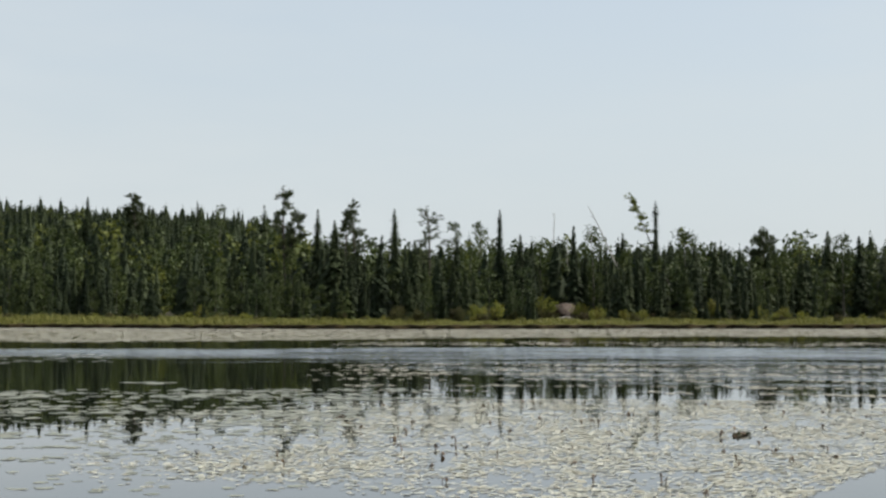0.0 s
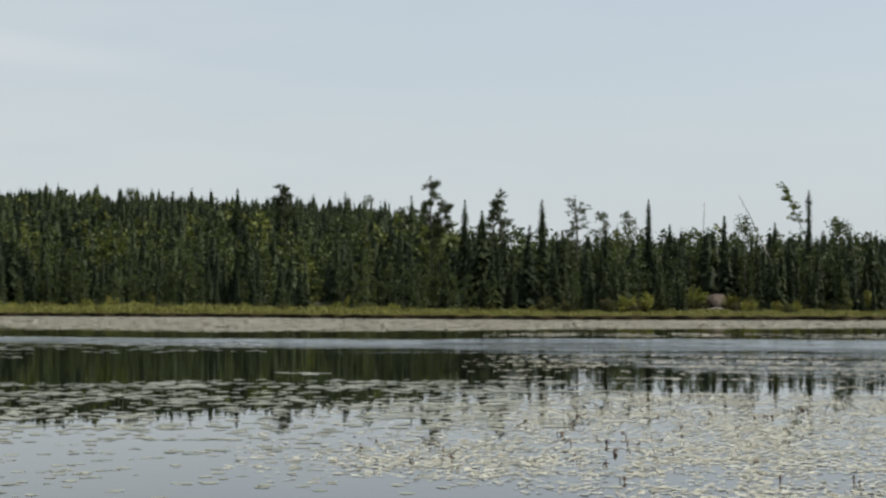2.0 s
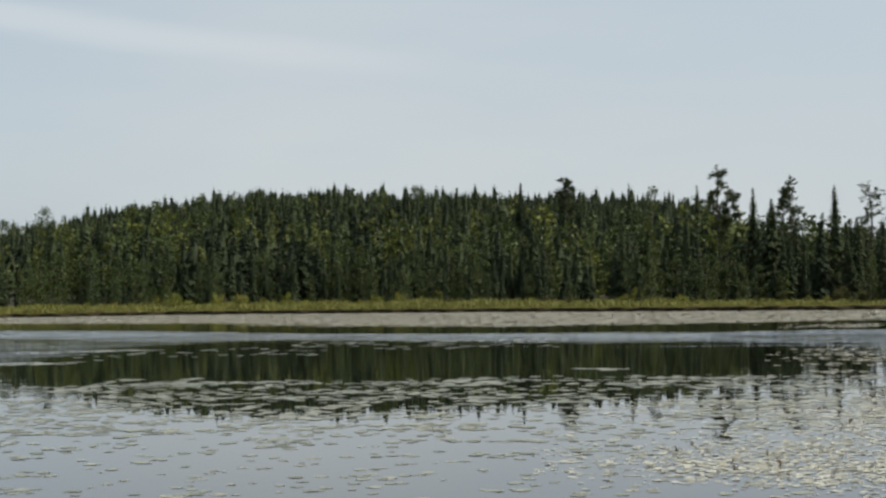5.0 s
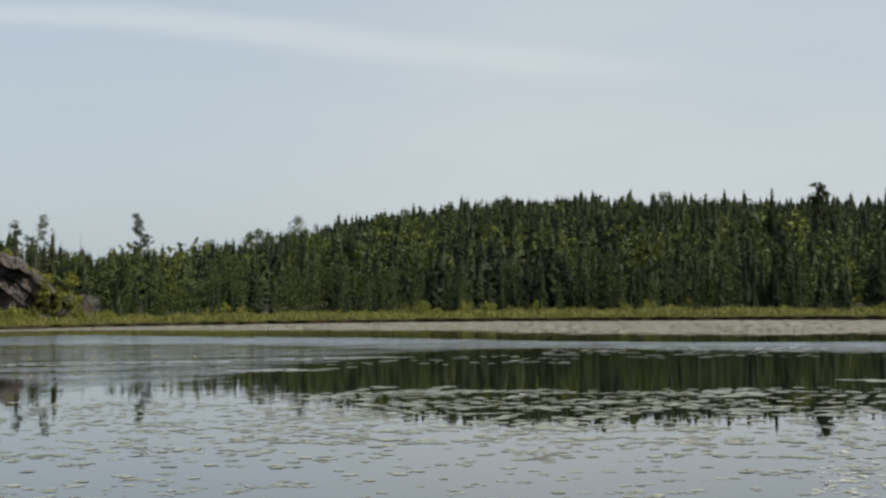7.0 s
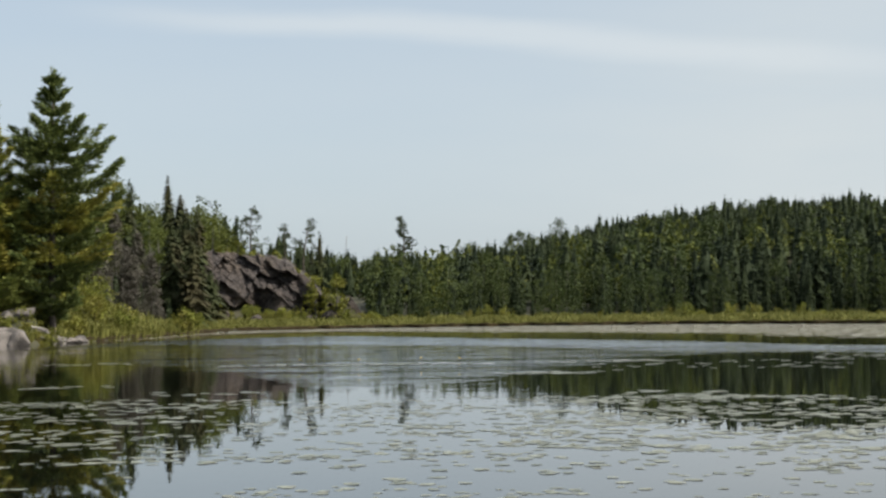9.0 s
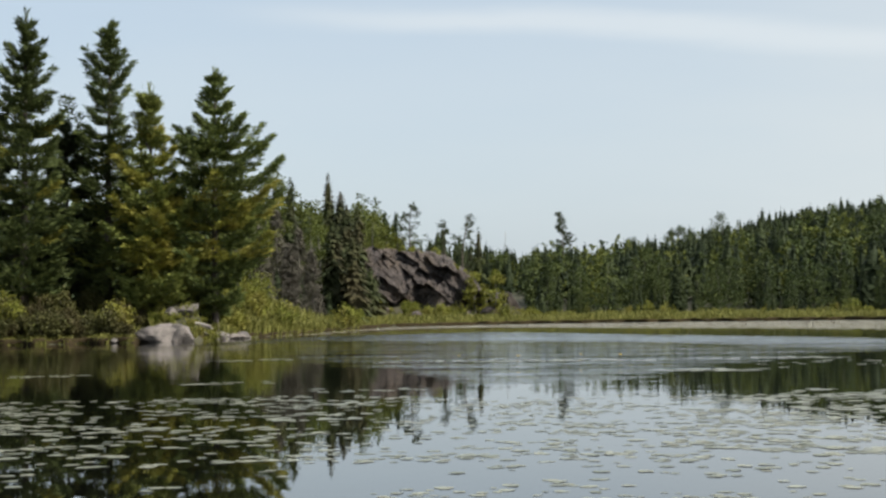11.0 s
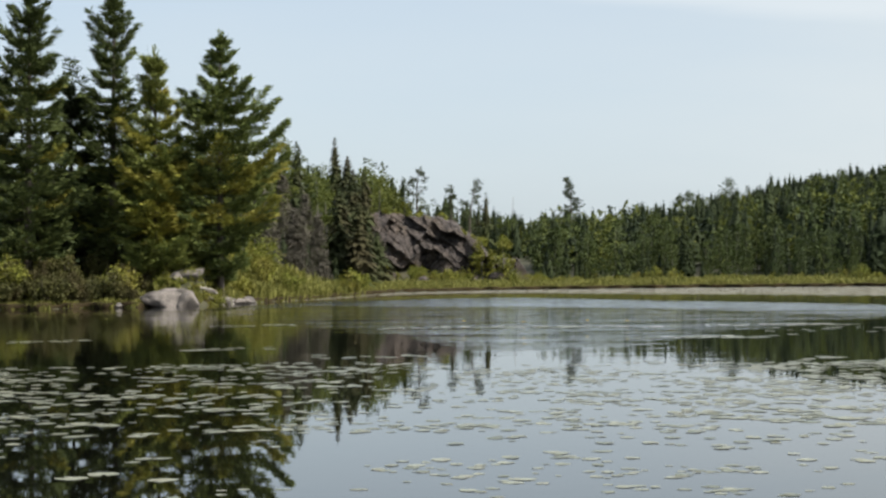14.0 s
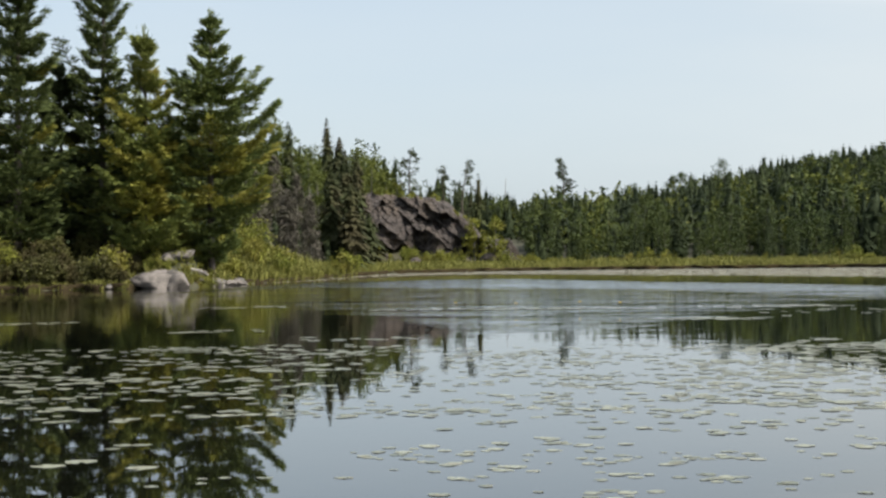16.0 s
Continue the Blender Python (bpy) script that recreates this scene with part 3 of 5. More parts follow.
    for name, test, templates in (("spruce", spruce, far_spruce), ("aspen", ~spruce & ~pale, far_aspen), ("birch", ~spruce & pale, far_aspen)):
        pick = np.where(test & ~done)[0]
        for k, tpl in enumerate(templates):
            s = pick[k::len(templates)]
            wide = size[s] * (0.8 + 0.6 * r.random(len(s)))
            v, f = place(tpl, where[s], np.stack([wide, size[s]], 1), r.random(len(s)) * 6.28)
            g[name].add(v, f, np.repeat(r.random(len(s)), len(tpl[0])))
    ob = new("spruce_forest", g["spruce"].mesh("spruce_forest", M_SPRUCE))
    tagged(ob, "dense dark green black spruce forest on the hillside", "forest", kind="stuff")
    ob = new("aspen_forest", g["aspen"].mesh("aspen_forest", M_ASPEN))
    tagged(ob, "green aspen trees among the spruces", "forest", kind="stuff")
    ob = new("birch_forest", g["birch"].mesh("birch_forest", M_BIRCH))
    tagged(ob, "yellow-green birch trees scattered over the hillside", "forest", kind="stuff")


def blades(x, y, z, height, width, lean):
    """Grass blades: a bent pair of triangles each."""
    n = len(x)
    w = rng.random(n) * 2 * math.pi
    out = np.stack([np.cos(w), np.sin(w), np.zeros(n)], 1)
    side = np.stack([-out[:, 1], out[:, 0], np.zeros(n)], 1) * width[:, None]
    foot = np.stack([x, y, z], 1)
    up = np.array([0, 0, 1.0])
    mid = foot + up * (0.6 * height)[:, None] + out * (0.3 * lean * height)[:, None]
    tip = foot + up * (height * (1 - 0.25 * lean))[:, None] + out * (lean * height)[:, None]
    v = np.stack([foot - side, foot + side, mid + side * 0.7, mid - side * 0.7, tip], 1).reshape(-1, 3)
    k = np.arange(n)[:, None] * 5
    return v, np.concatenate([k + [0, 1, 2], k + [0, 2, 3], k + [3, 2, 4]], 0)


def sedge():
    n = 90000
    b = -19 + 76 * rng.random(n)
    e = np.where(b < -3, 0.0, 0.15) + 22 * rng.random(n) ** 1.7
    d = shore(b) + e
    x, y = d * np.sin(np.radians(b)), d * np.cos(np.radians(b))
    clear = (b > -10.2) & (b < -8.2) & (e < 4)
    tuft = np.where(clear, 0.6, 1.0) * 0.75 + 0.35 * wobble(x, y, 1.6, 1.0) + 0.2 * wobble(x, y, 7.0, 4.0)
    h = (0.75 + 0.4 * rng.random(n)) * tuft * np.where(b < -3, 1.0, 0.55 + 0.45 * smooth01(0.4, 3.0, e)) * np.where(b < -10.4, 0.42, np.where(b < -4, 1.2, np.interp(b, (24, 38), (0.9, 0.42))))
    g = Geo().add(*blades(x, y, land(x, y) - 0.05, h, 0.040 + 0.034 * rng.random(n), 0.15 + 0.4 * rng.random(n)))
    ob = new("sedge", g.mesh("sedge", M_SEDGE))
    tagged(ob, "yellow-green sedge meadow along the water's edge", "grass", kind="stuff")


def peat_bank():
    """The undercut edge of the marsh: a dark lip of peat just above the water."""
    b = np.radians(np.arange(-24, 62, 0.12))
    d = shore(np.degrees(b))
    g = Geo()
    prof = ((-0.15, -0.3), (0.0, 0.02), (-0.10, 0.20), (0.2, 0.32), (1.0, 0.22))
    v = []
    for off, z in prof:
        jag = 0.25 * wobble(np.degrees(b) * 3, z * 7 + 0 * b, 0.6, 1.0)
        v.append(np.stack([(d + off + jag) * np.sin(b), (d + off + jag) * np.cos(b), np.full(len(b), z) + 0.06 * wobble(np.degrees(b), 0 * b, 0.25, 2.0) * (z > 0.1)], 1))
    n = len(b)
    k = np.arange(n - 1)
    f = [np.concatenate([np.stack([i * n + k, (i + 1) * n + k, (i + 1) * n + k + 1], 1), np.stack([i * n + k, (i + 1) * n + k + 1, i * n + k + 1], 1)]) for i in range(len(prof) - 1)]
    g.add(np.concatenate(v), np.concatenate(f))
    ob = new("peat_bank", g.mesh("peat_bank", M_PEAT, True))
    tagged(ob, "dark undercut peat edge of the marsh", "bank", kind="structure")


forest()
sedge()
peat_bank()


def pine(label, bearing, distance, top, profile, seed, mat, lean=0.0, first=0.12, whorls=18, rise=0.12, per=5, tufts=10, tuft=0.34, forks=(), group="pines on the point", thick=1.0, sweep=1.7, sunlit_band=()):
    """A white pine: tiers of level, upswept branches carrying plumes of needles. profile: (height share, reach in metres)."""
    r = np.random.default_rng(seed)
    x, y = polar(bearing, distance)
    z0 = float(land(x, y)) - 0.1
    height = top - z0
    tree = new("pine_tree")
    tree.location = (x, y, z0)
    tagged(tree, label, "tree", group)
    bend = lambda u: np.array([lean * u * u, 0.3 * math.sin(3 * u + seed) * u, height * u])
    trunk, limbs, leaves = Geo(), [], Geo()
    us = np.linspace(0, 1, 9)
    trunk.add(*tube([bend(u) for u in us], thick * 0.17 * (1 - us) ** 0.8 * height / 12 + 0.012, 8))
    centres, sizes, ways = [], [], []
    hs, rs = zip(*profile)
    golds = []
    for i in range(whorls):
        u = first + (0.985 - first) * (i + 0.45 * r.random()) / whorls
        spin = r.random() * 6.28
        reach0 = np.interp(u, hs, rs) * (0.86 + 0.26 * r.random())
        for k in range(per):
            if r.random() < 0.12:
                continue
            a = spin + 2 * math.pi * (k + 0.5 * r.random()) / per
            reach = reach0 * (0.55 + 0.55 * r.random()) * (1 + 0.22 * math.cos(a - seed - 4 * u))
            gold = bool(sunlit_band) and sunlit_band[0] < u < sunlit_band[1] and r.random() < sunlit_band[2]
            climb = rise + sweep * max(0, min(u, 0.9) - 0.62) + 0.07 * r.normal()
            base = bend(min(1.0, u + 0.008 * r.normal()))
            out = np.array([math.cos(a), math.sin(a), 0])
            side = np.array([-out[1], out[0], 0])
            line = [base + out * reach * s + np.array([0, 0, reach * (climb * s - 0.14 * math.sin(3.1 * s) + 0.20 * s ** 3)]) for s in (0, 0.35, 0.7, 1.0)]
            limbs.append(Geo().add(*tube(line, np.array([0.030, 0.022, 0.014, 0.005]) * (0.4 + reach / 3), 3)))
            m = max(4, int(tufts * reach / max(rs) + 2))
            for s in np.linspace(0.18, 1.0, m):
                q = np.array([np.interp(s, (0, 0.35, 0.7, 1.0), [p[c] for p in line]) for c in range(3)])
                wide = reach * (0.03 + 0.36 * math.sin(math.pi * s ** 0.75)) * (1.25 - 0.6 * u)
                for t in (-1.0, -0.5, 0.0, 0.5, 1.0):
                    w = t * wide * (0.5 + 0.5 * r.random())
                    centres.append(q + side * w + np.array([0, 0, 0.04 * r.normal() - 0.10 * abs(w)]))
                    sizes.append(tuft * (0.7 + 0.6 * r.random()))
                    ways.append(out * 0.85 + side * t * 0.5 + np.array([0, 0, 0.28 + 0.9 * max(0, u - 0.5)]))
                    golds.append(gold)
    for s in np.linspace(0.88, 1.0, 12):
        centres.append(bend(s))
        sizes.append(tuft)
        ways.append(np.array([0.05, 0.0, 1.0]))
    for (u0, swing, length, up) in forks:
        base = bend(u0)
        line = [base + np.array([swing * length * s, 0.2 * s, up * s * (0.6 + 0.4 * s)]) for s in (0, 0.3, 0.6, 1.0)]
        limbs.append(Geo().add(*tube(line, np.array([0.08, 0.06, 0.04, 0.015]), 5)))
        for s in np.linspace(0.35, 1.03, 20):
            q = np.array([np.interp(s, (0, 0.3, 0.6, 1.0), [p[c] for p in line]) for c in range(3)])
            for t in range(3):
                d = r.normal(size=3)
                centres.append(q + d * np.array([0.24, 0.24, 0.10]) * (1.25 - 0.8 * s))
                sizes.append(tuft * (0.7 + 0.5 * r.random()))
                ways.append(np.array([d[0], d[1], 0.9]))
    golds = np.array(golds + [False] * (len(centres) - len(golds)))
    leaves.add(*plumes(r, np.array(centres)[~golds], np.array(sizes)[~golds], np.array(ways)[~golds]))
    part("trunk", trunk, M_BARK, tree, "grey-brown tapered trunk", True)
    for limb in limbs:
        part("branch", limb, M_BARK, tree)
    part("crown", leaves, mat, tree, "tiered needle crown")
    if golds.any():
        part("yellowing_foliage", Geo().add(*plumes(r, np.array(centres)[golds], np.array(sizes)[golds], np.array(ways)[golds])), M_PINE_YELLOW, tree, "yellow needle plumes with sunlight in their tone")
    return tree


def plumes(r, centres, sizes, ways, needles=8):
    """Brushes of needles that all lean one way, as at the end of a pine twig."""
    n = len(centres)
    d = ways[:, None] / np.linalg.norm(ways, axis=1)[:, None, None] + 0.42 * r.normal(size=(n, needles, 3)) * (1, 1, 0.5)
    d /= np.linalg.norm(d, axis=2, keepdims=True)
    s = sizes[:, None, None] * (0.8 + 0.7 * r.random((n, needles, 1)))
    side = np.cross(d, r.normal(size=d.shape))
    side /= np.linalg.norm(side, axis=2, keepdims=True) + 1e-9
    c = centres[:, None] + 0.10 * r.normal(size=d.shape) * (1, 1, 0.4)
    v = np.stack([c + d * s, c + d * s * 0.4 + side * s * 0.10, c - d * s * 0.25, c + d * s * 0.4 - side * s * 0.10], 2).reshape(-1, 3)
    k = np.arange(n * needles)[:, None] * 4
    return v, np.concatenate([k + [0, 1, 2], k + [0, 2, 3]], 0)


def needle_tufts(r, centres, sizes, needles=9):
    """Stars of stiff needles that point outwards and up."""
    n = len(centres)
    d = r.normal(size=(n, needles, 3))
    d[:, :, 2] = np.abs(d[:, :, 2]) * 0.8 + 0.05
    d /= np.linalg.norm(d, axis=2, keepdims=True)
    s = sizes[:, None, None] * (0.7 + 0.5 * r.random((n, needles, 1)))
    side = np.cross(d, r.normal(size=d.shape))
    side /= np.linalg.norm(side, axis=2, keepdims=True) + 1e-9
    c = centres[:, None]
    v = np.stack([c + d * s, c + d * s * 0.45 + side * s * 0.20, c - d * s * 0.1, c + d * s * 0.45 - side * s * 0.20], 2).reshape(-1, 3)
    k = np.arange(n * needles)[:, None] * 4
    return v, np.concatenate([k + [0, 1, 2], k + [0, 2, 3]], 0)


def ragged_pine(label, bearing, distance, top, spread, seed, lean=0.0, first=0.3, limbs_n=12, tuft=0.3, group="", bias=0.0, twin=None, dense=9):
    """An old wind-worn pine: a crooked stem with a few uneven limbs, each ending in its own cushion of needles."""
    r = np.random.default_rng(seed)
    x, y = polar(bearing, distance)
    z0 = float(land(x, y)) - 0.1
    height = top - z0
    ob = new("pine_tree")
    ob.location = (x, y, z0)
    tagged(ob, label, "tree", group)
    trunk, limbs, leaves = Geo(), [], Geo()
    crook = lambda u: np.array([lean * u * u + 0.16 * math.sin(7 * u + seed) * u, 0.14 * math.sin(5 * u + 2 * seed) * u, height * u])
    us = np.linspace(0, 1, 12)
    trunk.add(*tube([crook(u) for u in us], 0.013 * height * (1 - us) ** 0.7 + 0.015, 7))
    stems = [(crook, first, 1.0, limbs_n)]
    if twin:
        u0, swing, up = twin
        side = lambda u: crook(u0) + np.array([swing * (1 - (1 - u) ** 2), 0.2 * u, up * u])
        limbs.append(Geo().add(*tube([side(u) for u in np.linspace(0, 1, 7)], np.linspace(0.09, 0.02, 7), 6)))
        stems.append((side, 0.35, 0.8, max(4, limbs_n // 2)))
    centres, sizes, ways = [], [], []

    def cushion(q, s, out):
        for i in range(int(dense * (0.6 + 0.8 * r.random()))):
            d = r.normal(size=3) * np.array([0.42, 0.42, 0.36]) * s
            centres.append(q + d)
            sizes.append(tuft * (0.65 + 0.6 * r.random()))
            ways.append(out * 0.5 + d / max(s, 0.1) * 0.6 + np.array([0, 0, 0.55]))

    for stem, low, scale, count in stems:
        for i in range(count):
            u = low + (0.97 - low) * ((i + 0.9 * r.random()) / count)
            a = bias + (1.5 * r.normal() if bias else 6.28 * r.random())
            reach = scale * spread * (0.25 + 0.85 * r.random()) * (1.0 if u < 0.7 else 2.05 - 1.5 * u)
            out = np.array([math.cos(a), math.sin(a), 0])
            p = stem(u)
            q = p + out * reach + np.array([0, 0, reach * (0.05 + 0.45 * r.random())])
            mid = (p + q) / 2 - np.array([0, 0, 0.10 * reach])
            limbs.append(Geo().add(*tube([p, mid, q], np.array([0.035, 0.024, 0.008]) * (0.6 + 0.3 * reach), 4)))
            cushion(q, 0.22 + 0.30 * reach, out)
            if reach > 0.8:
                cushion(mid + r.normal(size=3) * 0.15, 0.26 + 0.15 * reach, out)
        for u in np.linspace(0.88, 1.0, 5):
            centres.append(stem(u) + 0.05 * r.normal(size=3))
            sizes.append(0.8 * tuft)
            ways.append(np.array([0.4 * r.normal(), 0.4 * r.normal(), 0.8]))
    leaves.add(*plumes(r, np.array(centres), np.array(sizes), np.array(ways), 11))
    part("trunk", trunk, M_BARK, ob, "thin crooked grey trunk", True)
    for limb in limbs:
        part("branch", limb, M_BARK, ob)
    part("crown", leaves, M_PINE_DARK, ob, "uneven dark needle cushions")
    return ob


# ---- the point on the near shore: pines, boulders, shrubs ----
BROAD = ((0, 1.2), (0.14, 2.0), (0.30, 3.3), (0.40, 3.6), (0.48, 2.9), (0.55, 3.1), (0.63, 3.6), (0.70, 3.1), (0.76, 1.6), (0.86, 0.85), (0.94, 0.35), (1, 0.05))
TALL = ((0, 2.2), (0.15, 3.3), (0.4, 3.4), (0.52, 2.4), (0.62, 1.45), (0.78, 1.35), (0.88, 0.85), (0.95, 0.4), (1, 0.05))
DENSE = ((0, 2.4), (0.15, 3.6), (0.4, 3.8), (0.58, 3.0), (0.72, 1.8), (0.86, 0.95), (0.94, 0.4), (1, 0.05))
MIXED = ((0, 2.0), (0.2, 3.0), (0.5, 2.5), (0.68, 1.5), (0.84, 0.85), (0.94, 0.35), (1, 0.05))
pine("tall dark green white pine beside the grey boulder", -8.14, 95.5, 2.3 + 95.5 * 0.1425, BROAD, 23, M_PINE_GREEN, 0.1, 0.06, 17, rise=0.10, per=8, tufts=15, tuft=0.29, sweep=1.6, sunlit_band=(0.2, 0.52, 0.5))
pine("tall slender white pine with a forked leader", -11.85, 97, 1.8 + 97 * 0.176, TALL, 12, M_PINE_SHADED, 0.2, 0.06, 22, rise=0.26, per=5, tufts=15, tuft=0.27, forks=((0.50, -2.6, 1.0, 4.2),), sweep=2.4, sunlit_band=(0.1, 0.5, 0.2))
pine("yellow-green white pine crowded between two taller pines", -10.35, 94.5, 1.8 + 94.5 * 0.137, MIXED, 13, M_PINE, 0.0, 0.06, 18, rise=0.18, per=6, tufts=14, tuft=0.29, forks=((0.72, -0.9, 1.0, 2.2),), sweep=2.2, sunlit_band=(0.15, 0.8, 0.45))
pine("dense white pine with drooping lower branches", -14.7, 95, 1.8 + 95 * 0.181, DENSE, 14, M_PINE_SHADED, 0.3, 0.06, 20, rise=0.14, per=6, tufts=15, tuft=0.30, sweep=2.4, sunlit_band=(0.1, 0.6, 0.12))
# Dark needles stand in for the shade of the taller pines here.
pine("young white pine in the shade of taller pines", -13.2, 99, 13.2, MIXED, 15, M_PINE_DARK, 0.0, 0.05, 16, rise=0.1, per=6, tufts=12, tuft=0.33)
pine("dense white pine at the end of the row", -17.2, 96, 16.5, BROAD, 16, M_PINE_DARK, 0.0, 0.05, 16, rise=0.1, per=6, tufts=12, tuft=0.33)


def rock(name, label, category, bearing, distance, size, seed, mat, turn=0, sink=0.25, cuts=9, ground=None, tip=0, wedge=0.0):
    """A split boulder: a sphere cut by flat joints and worn at the edges."""
    r = np.random.default_rng(seed)
    bm = bmesh.new()
    bmesh.ops.create_icosphere(bm, subdivisions=4, radius=1.0)
    planes = []
    for k in range(cuts):
        d = Vector(r.normal(size=3)).normalized()
        planes.append((d, 0.54 + 0.3 * r.random()))
    cracks = [(Vector(r.normal(size=3)).normalized(), 0.5 * r.normal()) for k in range(3)]
    for v in bm.verts:
        p = v.co.copy()
        for d, h in planes:
            e = p.dot(d) - h
            if e > 0:
                p -= d * e * 0.93
        for d, h in cracks:
            e = p.dot(d) + 0.08 * noise.noise(p * 3) - h
            p -= p * 0.10 * math.exp(-(e / 0.045) ** 2)
        p *= 1 + 0.05 * noise.noise(p * 2.2 + Vector((seed, 0, 0))) + 0.03 * noise.noise(p * 7) + 0.015 * noise.noise(p * 16)
        p.z *= 1 + wedge * max(-1.0, min(1.0, p.x))
        v.co = p
    for f in bm.faces:
        f.smooth = True
    me = bpy.data.meshes.new(name)
    bm.to_mesh(me)
    bm.free()
    me.materials.append(mat)
    ob = new(name, me)
    x, y = polar(bearing, distance)
    z = float(land(x, y)) if ground is None else ground
    ob.matrix_basis = pose(x, y, z + size[2] * (1 - 2 * sink), 0, tip, turn) @ Matrix.Diagonal((*size, 1))
    return tagged(ob, label, category)


rock("boulder", "large pale grey granite boulder at the water's edge", "rock", -10.08, 90.7, (1.55, 1.05, 0.85), 3, M_GRANITE, 8, 0.3, 14, ground=0.0, tip=0, wedge=0.55)
rock("boulder", "split pale granite boulder leaning against a larger one", "rock", -9.40, 90.6, (0.85, 0.9, 0.95), 4, M_GRANITE, 10, 0.3, 14, ground=0.0, tip=14, wedge=-0.3)
rock("rock_ledge", "pale granite ledge above the boulder, half hidden by shrubs", "rock", -9.2, 93.2, (1.0, 0.7, 0.42), 6, M_GRANITE, 15, 0.45, 22, tip=-14)
rock("rock_slab", "small tilted slab of pale granite beside the ledge", "rock", -9.62, 92.9, (0.55, 0.5, 0.38), 61, M_GRANITE, 70, 0.42, 20, tip=16)
rock("rock_slab", "pale slab sloping into the water among the sedge", "rock", -8.35, 93.6, (0.75, 0.5, 0.3), 62, M_GRANITE, 30, 0.4, 20, tip=20, ground=0.1)
rock("rock_slab", "pale slab sloping into the water among the sedge", "rock", -8.0, 94.6, (0.6, 0.45, 0.3), 63, M_GRANITE, 10, 0.4, 20, tip=24, ground=0.1)
for k, (b, d, s) in enumerate(((-7.9, 95.6, 0.42), (-7.5, 96.0, 0.34), (-7.15, 97.6, 0.45), (-11.7, 89.4, 0.3), (-8.4, 94.0, 0.3))):
    rock("stone", "small grey stone on the muddy bank", "rock", b, d, (s * 1.3, s, s * 0.7), 20 + k, M_GRANITE, 40 * k, 0.3, ground=0.0)

# bleached fallen logs on the slab
for k, (b, d, turn, tilt, ln) in enumerate(((-8.75, 92.9, 10, 10, 1.5), (-8.6, 93.3, -22, 6, 1.3), (-7.3, 96.6, 30, 14, 1.8), (-8.0, 95.0, -30, 20, 1.4), (-8.25, 93.4, 15, 32, 1.7), (-7.75, 95.2, -5, 28, 1.5))):
    x, y = polar(b, d)
    g = Geo().add(*tube([(-ln / 2, 0, 0), (-ln / 5, 0.04, 0.05), (ln / 4, -0.03, 0.03), (ln / 2, 0.02, 0)], (0.10, 0.10, 0.085, 0.05), 8))
    ob = new("fallen_log", g.mesh("fallen_log", M_DEADWOOD, True))
    ob.matrix_basis = pose(x, y, float(land(x, y)) + (0.20 if k < 2 else 0.22), 0, tilt, turn)
    tagged(ob, "bleached fallen log resting on the bank", "log")


def shrub_model(r, height, width, mat, label="leafy yellow-green shrub on the bank"):
    g, stems = Geo(), Geo()
    c = []
    for k in range(14):
        a, q = r.random() * 6.28, width * math.sqrt(r.random())
        tip = np.array([q * math.cos(a), q * math.sin(a), height * (0.55 + 0.45 * r.random()) * (1 - 0.3 * q / width)])
        stems.add(*tube([(0.1 * math.cos(a), 0.1 * math.sin(a), 0), tip * (0.5, 0.5, 0.55), tip], (0.02, 0.014, 0.006), 3))
        c += [tip * s for s in (0.45, 0.62, 0.78, 0.9, 1.0)]
    g.add(*leaf_clumps(r, np.array(c), np.full(len(c), 0.22 * width + 0.08), 12, 0.066))
    ob = new("shrub")
    part("woody_base", stems, M_BARK, ob)
    part("foliage", g, mat, ob)
    return tagged(ob, label, "shrub", "shrubs along the shore")


